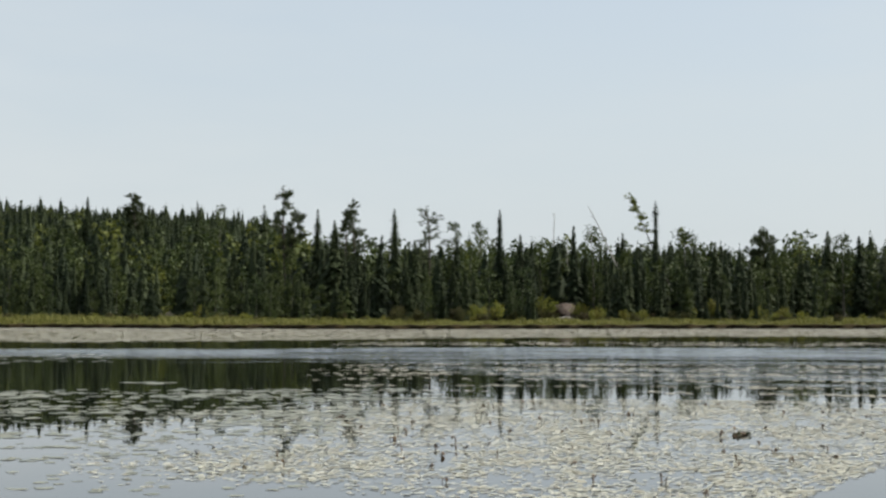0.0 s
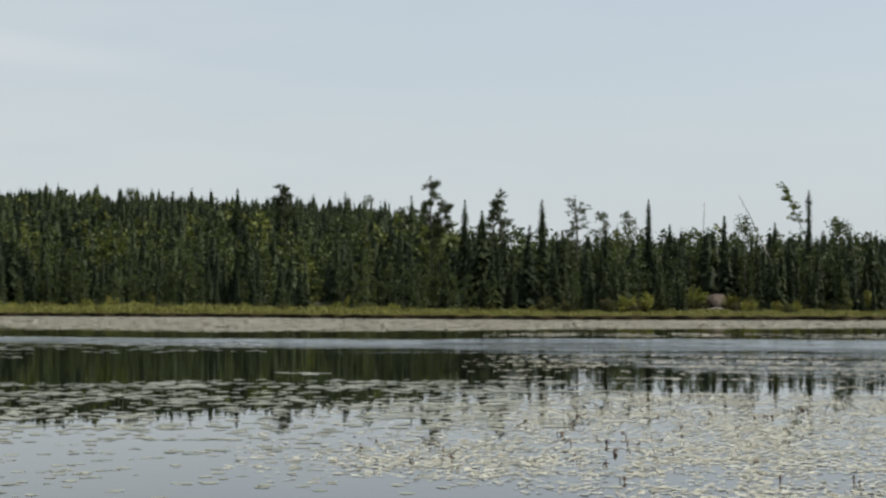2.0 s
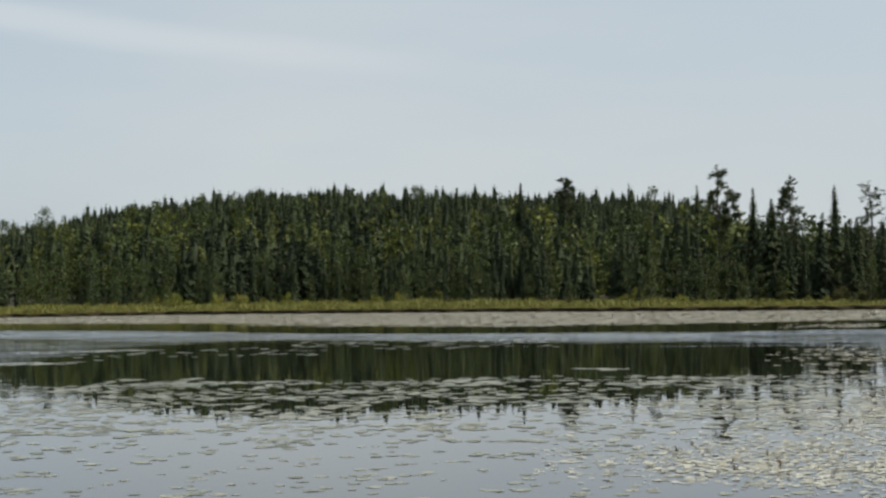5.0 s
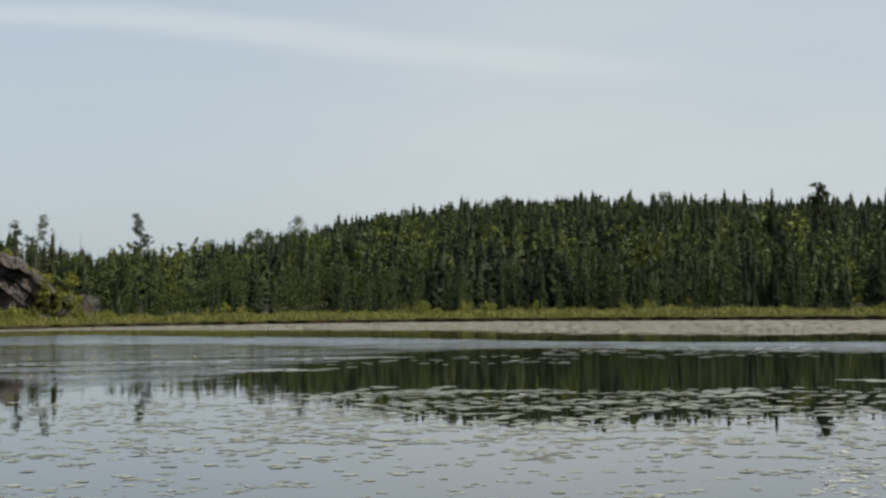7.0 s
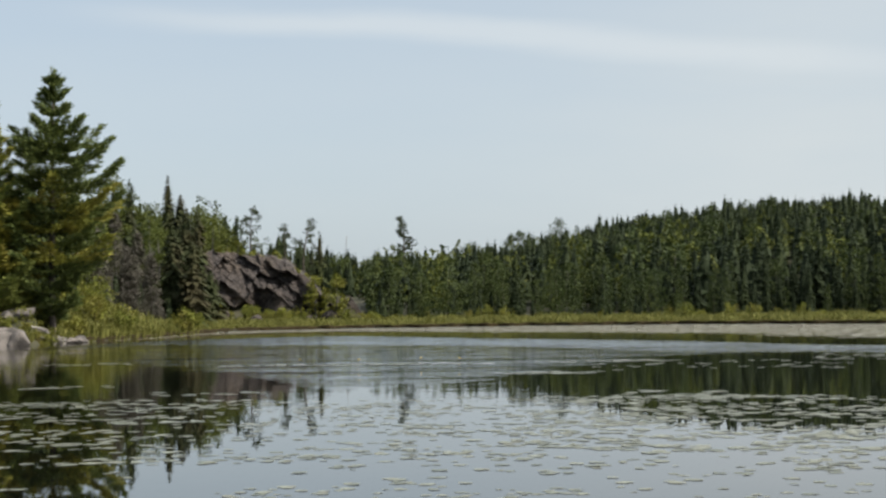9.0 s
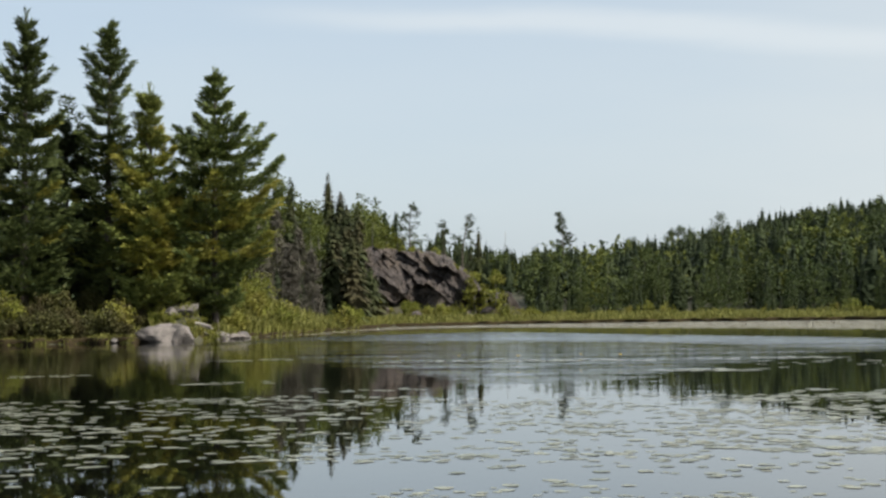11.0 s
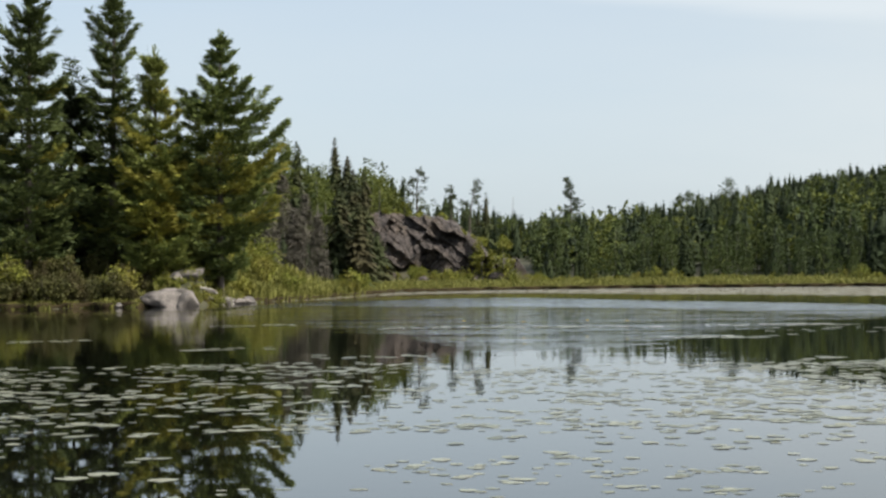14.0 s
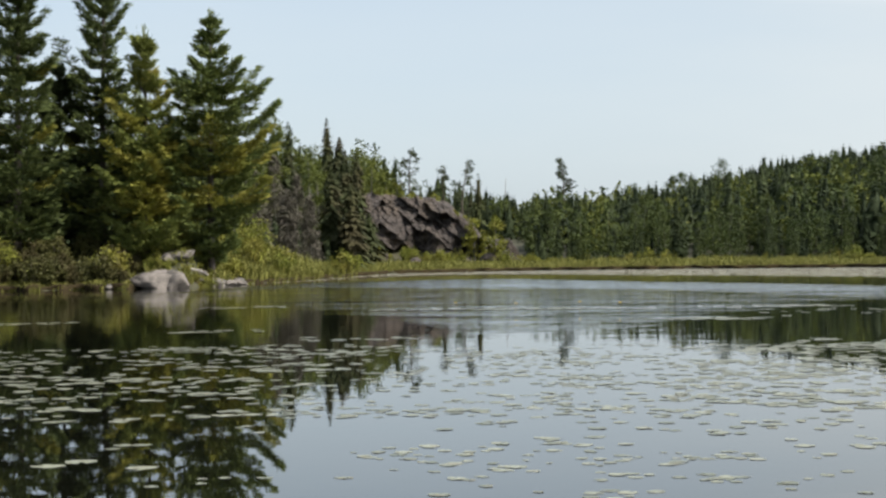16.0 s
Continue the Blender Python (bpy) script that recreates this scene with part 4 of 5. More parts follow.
def shrubs():
    r = np.random.default_rng(31)
    models = [shrub_model(r, 1.0 + 0.25 * k, 0.6 + 0.1 * k, M_SHRUB) for k in range(5)]
    dark_shrubs = [shrub_model(r, 0.9 + 0.2 * k, 0.6 + 0.12 * k, M_SHRUB_DARK, "low dark olive-brown bush on the bank") for k in range(3)]
    used = [0, 0]
    spots = []
    for k in range(170):
        b = -18.5 + 15.5 * r.random()
        e = 0.7 + 7.5 * r.random() ** 1.4
        if (-10.9 < b < -8.9 and e < 2.6) or (-10.2 < b < -8.3 and e < 4.5):
            continue
        if b > -8 and r.random() < 0.72:
            continue
        spots.append((b, shore(b) + e, 0.75 + 0.75 * r.random()))
    for k in range(14):
        b = -10.4 + 2.3 * r.random()
        spots.append((b, shore(b) + 1.5 + 0.8 * r.random(), 0.30 + 0.2 * r.random()))
    for k in range(150):
        b = 3 + 54 * r.random()
        if 43.3 < b < 44.5:
            continue
        spots.append((b, shore(b) + 9 + 10 * r.random(), 0.5 + 0.6 * r.random() ** 2))
    spots += [(-9.0, 92.0, 0.4), (-8.75, 92.1, 0.45), (-9.65, 92.0, 0.45), (-8.5, 92.6, 0.55), (-8.3, 93.2, 0.7), (-10.2, 92.6, 0.6), (-10.6, 93.2, 0.8), (-9.9, 94.3, 0.9), (-9.1, 95.2, 0.9), (-8.7, 94.8, 0.8), (-8.0, 94.6, 0.6)]
    spots += [(43.3, 144, 1.0), (44.5, 144, 1.1), (43.7, 143.5, 0.5), (44.2, 143.6, 0.6), (43.2, 145, 1.3), (44.7, 145.5, 1.3)]
    for k in range(22):
        b = -3.2 + 6.5 * r.random()
        spots.append((b, 156 + 5 * r.random() - 2.0 * max(b, 0) / 3, 0.7 + 0.6 * r.random()))
    for k, (b, d, s) in enumerate(spots):
        x, y = polar(b, float(d))
        m = pose(x, y, float(land(x, y)) - 0.05, 0, 0, 360 * r.random()) @ Matrix.Diagonal((s, s, s, 1))
        # Left of the boulder the darker bushes stand in for the pines' shade.
        low = (b < -10.3 and k % 5 > 0) or (b > 24 and k % 3 > 0)
        kinds = dark_shrubs if low else models
        n = used[low]
        used[low] += 1
        if n < len(kinds):
            kinds[n].matrix_basis = m
        else:
            copy_thing(kinds[n % len(kinds)], pose(0, 0, 0)).matrix_basis = m


shrubs()

# ---- the rock cliff and its trees ----
CLIFF_B = (-3.1, -2.61, -1.9, -0.9, -0.5, 0.0, 0.3, 0.6, 0.85, 1.05, 1.15, 1.35, 1.55, 1.9, 2.25, 2.55, 2.8)
CLIFF_Z = (8.0, 7.7, 7.4, 7.2, 6.9, 6.4, 5.9, 5.3, 4.8, 4.3, 3.2, 2.9, 2.5, 2.9, 2.7, 1.9, 0.6)


def cliff():
    """Slanting slabs: long faces look one way, short steep faces the other, broken across into blocks."""
    r = np.random.default_rng(8)
    nb, nz = 240, 100
    bs = np.linspace(-3.1, 2.8, nb)
    tops = np.interp(bs, CLIFF_B, CLIFF_Z) + 0.22 * wobble(bs * 8, bs, 2.0, 1.0)
    tops += 0.18 * np.round(2 * wobble(bs * 9, bs, 3.0, 4.0))
    rib = np.concatenate([[-12.0], -12.0 + np.cumsum(0.9 + 1.9 * r.random(16))])
    deep = 0.40 + 1.3 * r.random(17)
    cut = 1.5 + 1.4 * r.random(17)
    shift = 5 * r.random(17)
    stagger = 0.9 * r.random(9)
    back, lean_s, lean_h = 1.1 * r.random((17, 14)), 0.14 * r.normal(size=(17, 14)), 0.15 * r.normal(size=(17, 14))
    chips = np.stack([-9.5 + 19 * r.random(420), -1 + 10 * r.random(420)], 1)
    chip_back, cgx, cgz = 0.22 * r.random(420), 0.17 * r.normal(size=420), 0.17 * r.normal(size=420)
    v = np.zeros((nz + 8, nb, 3))
    for i in range(nb):
        s = bs[i] * 2.85
        for j in range(nz + 8):
            h = tops[i] * min(j / (nz - 1), 1.0)
            q = 0.62 * s + 0.78 * h + 0.14 * math.sin(1.7 * h + s) + 0.05 * math.sin(4.1 * h - 2.0 * s)
            w = 0.62 * h - 0.78 * s + 0.14 * math.sin(1.3 * s) + 0.05 * math.sin(3.7 * s + 2 * h)
            q += stagger[int(math.floor(w / 1.7 + 0.25 * math.sin(0.9 * s))) % 9]
            k = int(np.searchsorted(rib, q) - 1)
            f = (q - rib[k]) / (rib[k + 1] - rib[k])
            m = (w + shift[k]) / cut[k]
            c = int(math.floor(m)) % 14
            g = m - math.floor(m) - 0.5
            d = 161.2 + deep[k] * f + back[k, c] + lean_s[k, c] * (f - 0.5) + lean_h[k, c] * g * cut[k] * 2 + 0.60 * max(0.0, h - 3.0)
            ex, ez = s - chips[:, 0], h - chips[:, 1]
            n = int(np.argmin(((ex * 0.75 + ez * 0.65) / 0.8) ** 2 + ((ez * 0.85 - ex * 0.5) / 1.5) ** 2))
            d += chip_back[n] + cgx[n] * ex[n] + cgz[n] * ez[n]
            # hollow under the overhanging slab
            d += 2.4 * max(0.0, 1 - ((s + 3.6) / 3.0) ** 2) * max(0.0, 1 - h / (3.4 + 0.5 * math.sin(1.9 * s))) ** 0.5
            if j >= nz:
                d += 1.6 * (j - nz + 1)
                h += 0.12 * (j - nz + 1) * max(0.0, 1 - abs(s) / 8)
            x, y = polar(bs[i], d)
            v[j, i] = (x, y, h + 0.15)
    g = Geo()
    p = (np.arange(nz + 7)[:, None] * nb + np.arange(nb - 1)[None]).ravel()
    g.add(v.reshape(-1, 3), np.concatenate([np.stack([p, p + 1, p + nb + 1], 1), np.stack([p, p + nb + 1, p + nb], 1)]))
    ob = new("rock_cliff", g.mesh("rock_cliff", M_CLIFF))
    tagged(ob, "dark fractured rock cliff rising behind the marsh", "cliff", kind="structure")


cliff()
for k, (b, d, s) in enumerate(((-1.0, 157.5, 0.8), (-2.2, 158.5, 1.0), (0.9, 159.5, 0.8), (1.7, 159.0, 1.0), (2.2, 158.5, 1.1), (2.55, 158.8, 0.8), (-0.2, 158.0, 0.6))):
    rock("fallen_block", "angular dark block fallen from the cliff", "rock", b, d, (s * 1.2, s, s * 0.9), 40 + k, M_CLIFF, 50 * k, 0.25, 12)

CLIFF_GROUP, SKY_GROUP = "trees on the rocky knoll", "trees standing above the forest"


def on_land(bearing, distance, z=None):
    x, y = polar(bearing, distance)
    return x, y, (float(land(x, y)) - 0.1 if z is None else z)


def spruce(label, bearing, distance, top, radius, group, seed, mat=None, sprays=1000, club=0.0, base=0.04, z=None):
    r = np.random.default_rng(seed)
    x, y, z = on_land(bearing, distance, z)
    radius *= 1.6 if group == CLIFF_GROUP else 1.0
    mat = mat or (M_SPRUCE_OLIVE if group == CLIFF_GROUP else M_SPRUCE)
    t = tree_thing("spruce_tree", label, group, (("trunk", trunk_geo(r, top - z, 0.12), M_BARK, ""), ("crown", spruce_crown(r, top - z, radius * 1.1, sprays, base, club, 0.42, 0.9, taper=0.66 if group == CLIFF_GROUP else 0.85), mat, "")))
    t.matrix_basis = pose(x, y, z, 0, 0, 77 * seed)
    return t


def aspen(label, bearing, distance, top, radius, group, seed, clumps=55, mat=None, base=0.25):
    r = np.random.default_rng(seed)
    x, y, z = on_land(bearing, distance)
    t = tree_thing("aspen_tree", label, group, (("trunk", trunk_geo(r, top - z, 0.12, 0.85), M_PALE_BARK, "pale grey bark"), ("crown", aspen_crown(r, top - z, radius, clumps, 28, 0.115, base), mat or (M_BIRCH if group == CLIFF_GROUP else M_ASPEN), "")))
    t.matrix_basis = pose(x, y, z, 0, 0, 77 * seed)
    return t


def dead_spruce(label, bearing, distance, top, radius, seed):
    """Standing dead spruce: bare grey trunk with brittle drooping twigs."""
    r = np.random.default_rng(seed)
    x, y, z = on_land(bearing, distance)
    h = top - z
    twigs = Geo()
    for k in range(380):
        u = 0.08 + 0.88 * r.random()
        a, q = 6.28 * r.random(), radius * (1 - u) ** 0.7 * (0.6 + 0.5 * r.random()) + 0.1
        o = np.array([math.cos(a), math.sin(a), 0])
        p0 = np.array([0, 0, h * u])
        line = [p0, p0 + o * q * 0.6 - (0, 0, 0.12 * q), p0 + o * q - (0, 0, 0.4 * q)]
        twigs.add(*tube(line, (0.02, 0.014, 0.006), 3))
        m = 9
        st = np.array([line[1] + (line[2] - line[1]) * r.random() for i in range(m)])
        w = 6.28 * r.random(m)
        twigs.add(*spray_set(st, np.stack([np.cos(w), np.sin(w), np.zeros(m)], 1), np.full(m, 0.26), np.full(m, 0.035), np.full(m, 0.5)))
    t = tree_thing("dead_spruce", label, CLIFF_GROUP, (("trunk", trunk_geo(r, h, 0.08, 0.98), M_DEADWOOD, ""), ("dead_crown", twigs, M_DRY, "bare grey twigs")))
    t.matrix_basis = pose(x, y, z)
    return t


def pole_tree(label, foot, tip, seed, tufts=0, thick=0.09, group=SKY_GROUP, start=0.5, tuft=0.3):
    """A bare or sparsely tufted stem between two points (bearing, distance, height)."""
    r = np.random.default_rng(seed)
    a = np.array((*polar(foot[0], foot[1]), foot[2]))
    b = np.array((*polar(tip[0], tip[1]), tip[2])) - a
    line = [b * u + np.array([0.12 * math.sin(6 * u + seed), 0, 0.05 * math.sin(9 * u)]) for u in np.linspace(0, 1, 8)]
    trunk, crown = Geo().add(*tube(line, thick * np.linspace(1, 0.25, 8), 6)), Geo()
    centres, sizes = [], []
    for k in range(26 if tufts else 9):
        u = start + (0.99 - start) * r.random()
        p = b * u
        w = 6.28 * r.random()
        ln = (0.35 + 0.75 * r.random()) * (1.25 - u) * (1.6 if tufts else 0.7)
        q = p + np.array([math.cos(w) * ln, math.sin(w) * ln, 0.12 * ln])
        trunk.add(*tube([p, (p + q) / 2 + (0, 0, 0.05), q], (0.022, 0.015, 0.006), 3))
        for i in range(tufts):
            centres.append(p + (q - p) * (0.35 + 0.7 * r.random()) + r.normal(size=3) * 0.1)
            sizes.append(tuft * (0.7 + 0.6 * r.random()))
    ob = new("larch_tree" if tufts else "dead_tree")
    part("trunk", trunk, M_BARK if tufts else M_DEADWOOD, ob, "", True)
    if tufts:
        part("crown", crown.add(*needle_tufts(r, np.array(centres), np.array(sizes), 7)), M_PINE, ob, "sparse dark tufts")
    ob.location = a
    return tagged(ob, label, "tree", group)


# knoll behind the point
spruce("tall narrow dark spruce with a ragged tip", -5.41, 130, 12.4, 0.95, CLIFF_GROUP, 1, sprays=832, club=0.15)
aspen("tall light green birch on the wooded slope", -6.0, 128, 13.1, 1.5, CLIFF_GROUP, 2, 70)
spruce("tall pointed spruce standing above the slope", -4.06, 165, 15.6, 1.15, CLIFF_GROUP, 3)
spruce("broad dark spruce on the slope", -3.62, 160, 13.3, 1.9, CLIFF_GROUP, 4, sprays=1120)
spruce("dark spruce at the foot of the cliff", -3.02, 153, 11.5, 1.2, CLIFF_GROUP, 5)
spruce("dark spruce growing close to the marsh", -3.42, 140, 10.7, 1.35, CLIFF_GROUP, 6, sprays=1040)
spruce("dark spruce with drooping branches by the marsh", -3.93, 136, 9.0, 1.3, CLIFF_GROUP, 7, sprays=1040)
spruce("brownish spruce thinning near the water", -3.2, 134, 7.6, 1.2, CLIFF_GROUP, 8, sprays=672)
spruce("young green spruce at the cliff's foot", -2.6, 146, 5.4, 1.3, CLIFF_GROUP, 9, sprays=672)
for k, (b, d, z, w) in enumerate(((-5.92, 124, 9.7, 1.5), (-5.13, 126, 8.3, 1.3), (-6.52, 118, 8.1, 1.5), (-5.5, 119, 6.8, 1.3), (-4.7, 123, 6.5, 1.2))):
    dead_spruce("standing dead spruce with bare grey twigs", b, d, z, w, 60 + k)
for k, (b, d, z, w) in enumerate(((-4.7, 158, 12.6, 1.9), (-5.2, 150, 11.5, 2.0), (-2.5, 168, 11.6, 1.9), (-2.0, 172, 10.8, 1.7), (-3.0, 172, 13.0, 1.9), (-1.8, 174, 9.4, 1.3), (-6.9, 124, 10.5, 2.0), (-6.3, 135, 11.5, 2.0), (-4.4, 145, 9.6, 1.7), (-7.4, 112, 8.0, 1.7))):
    aspen("light green aspen on the rocky slope", b, d, z, w, CLIFF_GROUP, 80 + k, 60, base=0.1)
aspen("yellow-green birch bush growing from the cliff", 0.75, 164.5, 5.9, 0.9, CLIFF_GROUP, 95, 26, M_SHRUB, 0.0)
aspen("yellow-green birch bush beside the cliff", 1.12, 160.0, 5.2, 1.2, CLIFF_GROUP, 96, 44, M_SHRUB, 0.0)
aspen("yellow-green birch clump before the dark rock", 1.86, 158.6, 5.5, 1.2, CLIFF_GROUP, 94, 44, M_SHRUB, 0.0)
aspen("low birch bush on the cliff's shoulder", 1.5, 160.5, 3.6, 1.0, CLIFF_GROUP, 97, 30, M_SHRUB, 0.0)
aspen("yellow-green birch bush on top of the cliff", -0.3, 169.5, 8.2, 1.1, CLIFF_GROUP, 98, 26, M_SHRUB, 0.0)
aspen("bushy birch on the cliff's upper edge", -1.6, 170.0, 9.3, 1.3, CLIFF_GROUP, 99, 34, M_SHRUB, 0.0)
for k, (b, d, z, w) in enumerate(((-2.25, 166.5, 8.6, 1.1), (-1.95, 166.0, 8.3, 0.9), (-1.1, 166.5, 8.4, 0.9), (-0.75, 166.0, 7.7, 0.8), (0.2, 166.5, 6.9, 0.8), (0.45, 166.0, 6.3, 0.7), (-2.75, 160.0, 4.2, 1.2), (-2.45, 158.5, 2.8, 1.0), (0.0, 166.5, 7.0, 0.6))):
    aspen("low yellow-green birch scrub on the rock", b, d, z, w, CLIFF_GROUP, 200 + k, 30, M_SHRUB, 0.0)
for k, (b, d, z, w, lo, n, ln) in enumerate(((-1.22, 170, 12.7, 0.95, 0.15, 24, 0.5), (0.08, 172, 10.9, 0.65, 0.25, 17, -0.2), (0.68, 172, 11.4, 0.85, 0.25, 24, 0.5), (-0.35, 171, 8.3, 0.6, 0.3, 12, 0.3))):
    ragged_pine("sparse jack pine on top of the cliff", b, d, z, w, 100 + k, ln, lo, n, 0.22, CLIFF_GROUP, dense=7)
spruce("thin pointed spruce on the cliff's shoulder", 1.28, 175, 10.4, 0.8, CLIFF_GROUP, 10, sprays=200, base=0.3)
spruce("small leaning spruce on the cliff's shoulder", 1.0, 175, 7.8, 0.8, CLIFF_GROUP, 11, sprays=160, base=0.2)
pole_tree("bare dead pole above the far forest", (2.24, 264, 1.0), (2.24, 264, 13.7), 7, thick=0.12)
ragged_pine("lone tall pine with a few ragged branches", 4.29, 250, 15.9, 1.5, 110, -0.3, 0.52, 16, 0.33, SKY_GROUP, dense=9)

# ---- trees that stand out along the far shore ----
ragged_pine("old ragged pine with a twin leader", 33.73, 160, 13.8, 1.1, 120, -0.4, 0.2, 24, 0.30, SKY_GROUP, twin=(0.45, 1.8, 4.6), dense=13)
ragged_pine("ragged pine with flat layered branches", 36.35, 158, 11.9, 1.6, 121, -0.9, 0.35, 20, 0.28, SKY_GROUP)
ragged_pine("thin pine among the spruces", 35.9, 158, 11.2, 1.0, 122, 0.1, 0.3, 20, 0.28, SKY_GROUP)
ragged_pine("airy pine with a rounded top", 38.92, 166, 12.1, 1.35, 123, -0.3, 0.45, 22, 0.26, SKY_GROUP, dense=6)
ragged_pine("dark crooked pine with a rounded crown", 50.83, 170, 9.6, 1.35, 124, 0.2, 0.35, 26, 0.32, SKY_GROUP, dense=11)
ragged_pine("broad-topped pine on the ridge", 28.26, 225, 17.3, 1.5, 125, -0.2, 0.4, 28, 0.36, SKY_GROUP, dense=11)
for k, (b, d, z, w, c) in enumerate(((37.73, 152, 11.1, 1.15, 0.1), (41.53, 155, 11.2, 0.75, 0.1), (44.24, 150, 9.3, 0.9, 0), (53.21, 150, 8.6, 0.95, 0.15), (54.27, 150, 8.1, 0.95, 0),
                                     (26.58, 225, 16.9, 1.2, 0), (30.47, 200, 14.9, 1.0, 0), (32.88, 190, 13.8, 1.3, 0), (27.92, 176, 8.6, 1.7, 0), (35.57, 150, 9.9, 1.7, 0), (38.48, 148, 7.9, 1.2, 0),
                                     (47.13, 158, 12.1, 0.6, 0.25), (34.9, 161, 11.6, 1.1, 0), (31.9, 160, 7.5, 1.3, 0), (42.3, 152, 8.6, 0.9, 0), (46.0, 150, 8.6, 0.9, 0), (49.3, 148, 7.6, 1.0, 0), (48.6, 150, 7.4, 0.9, 0))):
    spruce("dark spruce spire rising above its neighbours", b, d, z, w * 1.45, SKY_GROUP, 130 + k, club=c)
for k, (b, d, z, w) in enumerate(((40.8, 160, 10.4, 1.3), (39.9, 158, 10.4, 1.3), (53.68, 152, 8.5, 1.2), (17.24, 250, 18.2, 1.8), (22.92, 250, 18.3, 2.2), (31.3, 190, 13.6, 1.7), (9.86, 240, 14.9, 2.2), (13.53, 235, 16.0, 1.9),
                                  (8.45, 250, 13.6, 1.7), (8.06, 250, 13.3, 1.6), (6.66, 260, 12.3, 2.2), (48.2, 152, 9.0, 1.9), (44.9, 152, 9.4, 1.7), (43.0, 156, 8.6, 1.8))):
    aspen("round-topped aspen standing above the forest", b, d, z, w, SKY_GROUP, 160 + k)
pole_tree("bare dead pole among the spruces", (43.4, 160, 0.8), (43.46, 160, 11.1), 21)
pole_tree("bare broken trunk leaning over the trees", (46.4, 158, 2.0), (44.7, 158, 11.6), 22, thick=0.11, start=0.7)
pole_tree("leaning larch with a tufted top", (47.9, 158, 2.0), (46.18, 158, 12.6), 23, 4, start=0.62)
pole_tree("bent grey birch above the forest edge", (48.6, 165, 1.0), (47.98, 165, 9.8), 24, 2, start=0.75)
pole_tree("grey dying larch at the forest edge", (52.3, 160, 0.8), (52.16, 160, 8.4), 25, 2, start=0.6)
pole_tree("thin bare snag among the trees", (44.0, 160, 1.0), (43.95, 160, 8.9), 26, start=0.6)
spruce("bushy young larch at the edge of the marsh", 36.1, 137, 3.4, 1.0, SKY_GROUP, 190, M_ASPEN, 300, base=0.0)
rock("rock_outcrop", "brown weathered rock dome among the trees", "rock", 43.9, 147, (1.65, 1.2, 1.3), 84, M_BROWN_ROCK, 10, 0.32, 12, tip=18)
rock("rock_slab", "flat pale rock slab at the foot of the outcrop", "rock", 44.0, 143, (1.3, 0.7, 0.25), 71, M_GRANITE, 0, 0.3)

# ---- floating plants ----
def pad_template(r, sides=14, curl=0.0012, notch=True):
    """A lily leaf: a notched disc of radius 1 with a lifted, wavy rim (heights in metres)."""
    gap = 0.30 if notch else 0.0
    a = np.linspace(gap, 2 * math.pi - gap, sides)
    q = 1 + 0.13 * np.sin(2 * a + r.random() * 6) + 0.09 * np.sin(3 * a + r.random() * 6) + 0.06 * r.normal(size=sides)
    flat = 0.55 + 0.35 * r.random()
    inner = np.stack([0.6 * q * np.cos(a), 0.6 * flat * q * np.sin(a), 0.3 * curl * r.random(sides)], 1)
    rim = np.stack([q * np.cos(a), flat * q * np.sin(a), curl * np.clip(0.4 + r.normal(size=sides), -0.2, 2.2)], 1)
    v = np.concatenate([[(0.12, 0, 0)], inner, rim])
    k = np.arange(sides - 1)
    f = np.concatenate([np.stack([0 * k, 1 + k, 2 + k], 1), np.stack([1 + k, 1 + sides + k, 2 + sides + k], 1), np.stack([1 + k, 2 + sides + k, 2 + k], 1)])
    return v, f


def simple_pad(r, sides=6, curl=0.03):
    a = np.linspace(0, 2 * math.pi, sides, endpoint=False) + r.random()
    v = np.stack([np.cos(a), 0.8 * np.sin(a), curl * r.normal(size=sides)], 1)
    return np.concatenate([[(0, 0, curl * 0.5)], v]), np.array([(0, 1 + k, 1 + (k + 1) % sides) for k in range(sides)])


def pads_at(r, templates, x, y, radius, lift=0.0015, tilt=0.0):
    g = []
    which = r.integers(0, len(templates), len(x))
    for k, tpl in enumerate(templates):
        s = which == k
        if s.any():
            where = np.stack([x[s], y[s], np.full(s.sum(), lift) + 0.006 * r.random(s.sum())], 1)
            v, f = place(tpl, where, np.stack([radius[s], np.ones(s.sum())], 1), 6.28 * r.random(s.sum()))
            if tilt:
                n = len(tpl[0])
                t = np.repeat(tilt * r.normal(size=s.sum()), n)
                u = np.repeat(tilt * r.normal(size=s.sum()), n)
                c = np.repeat(where, n, 0)
                v[:, 2] += (v[:, 0] - c[:, 0]) * t + (v[:, 1] - c[:, 1]) * u
                v[:, 2] = np.maximum(v[:, 2], 0.0012)
            g.append((v, f))
    return g


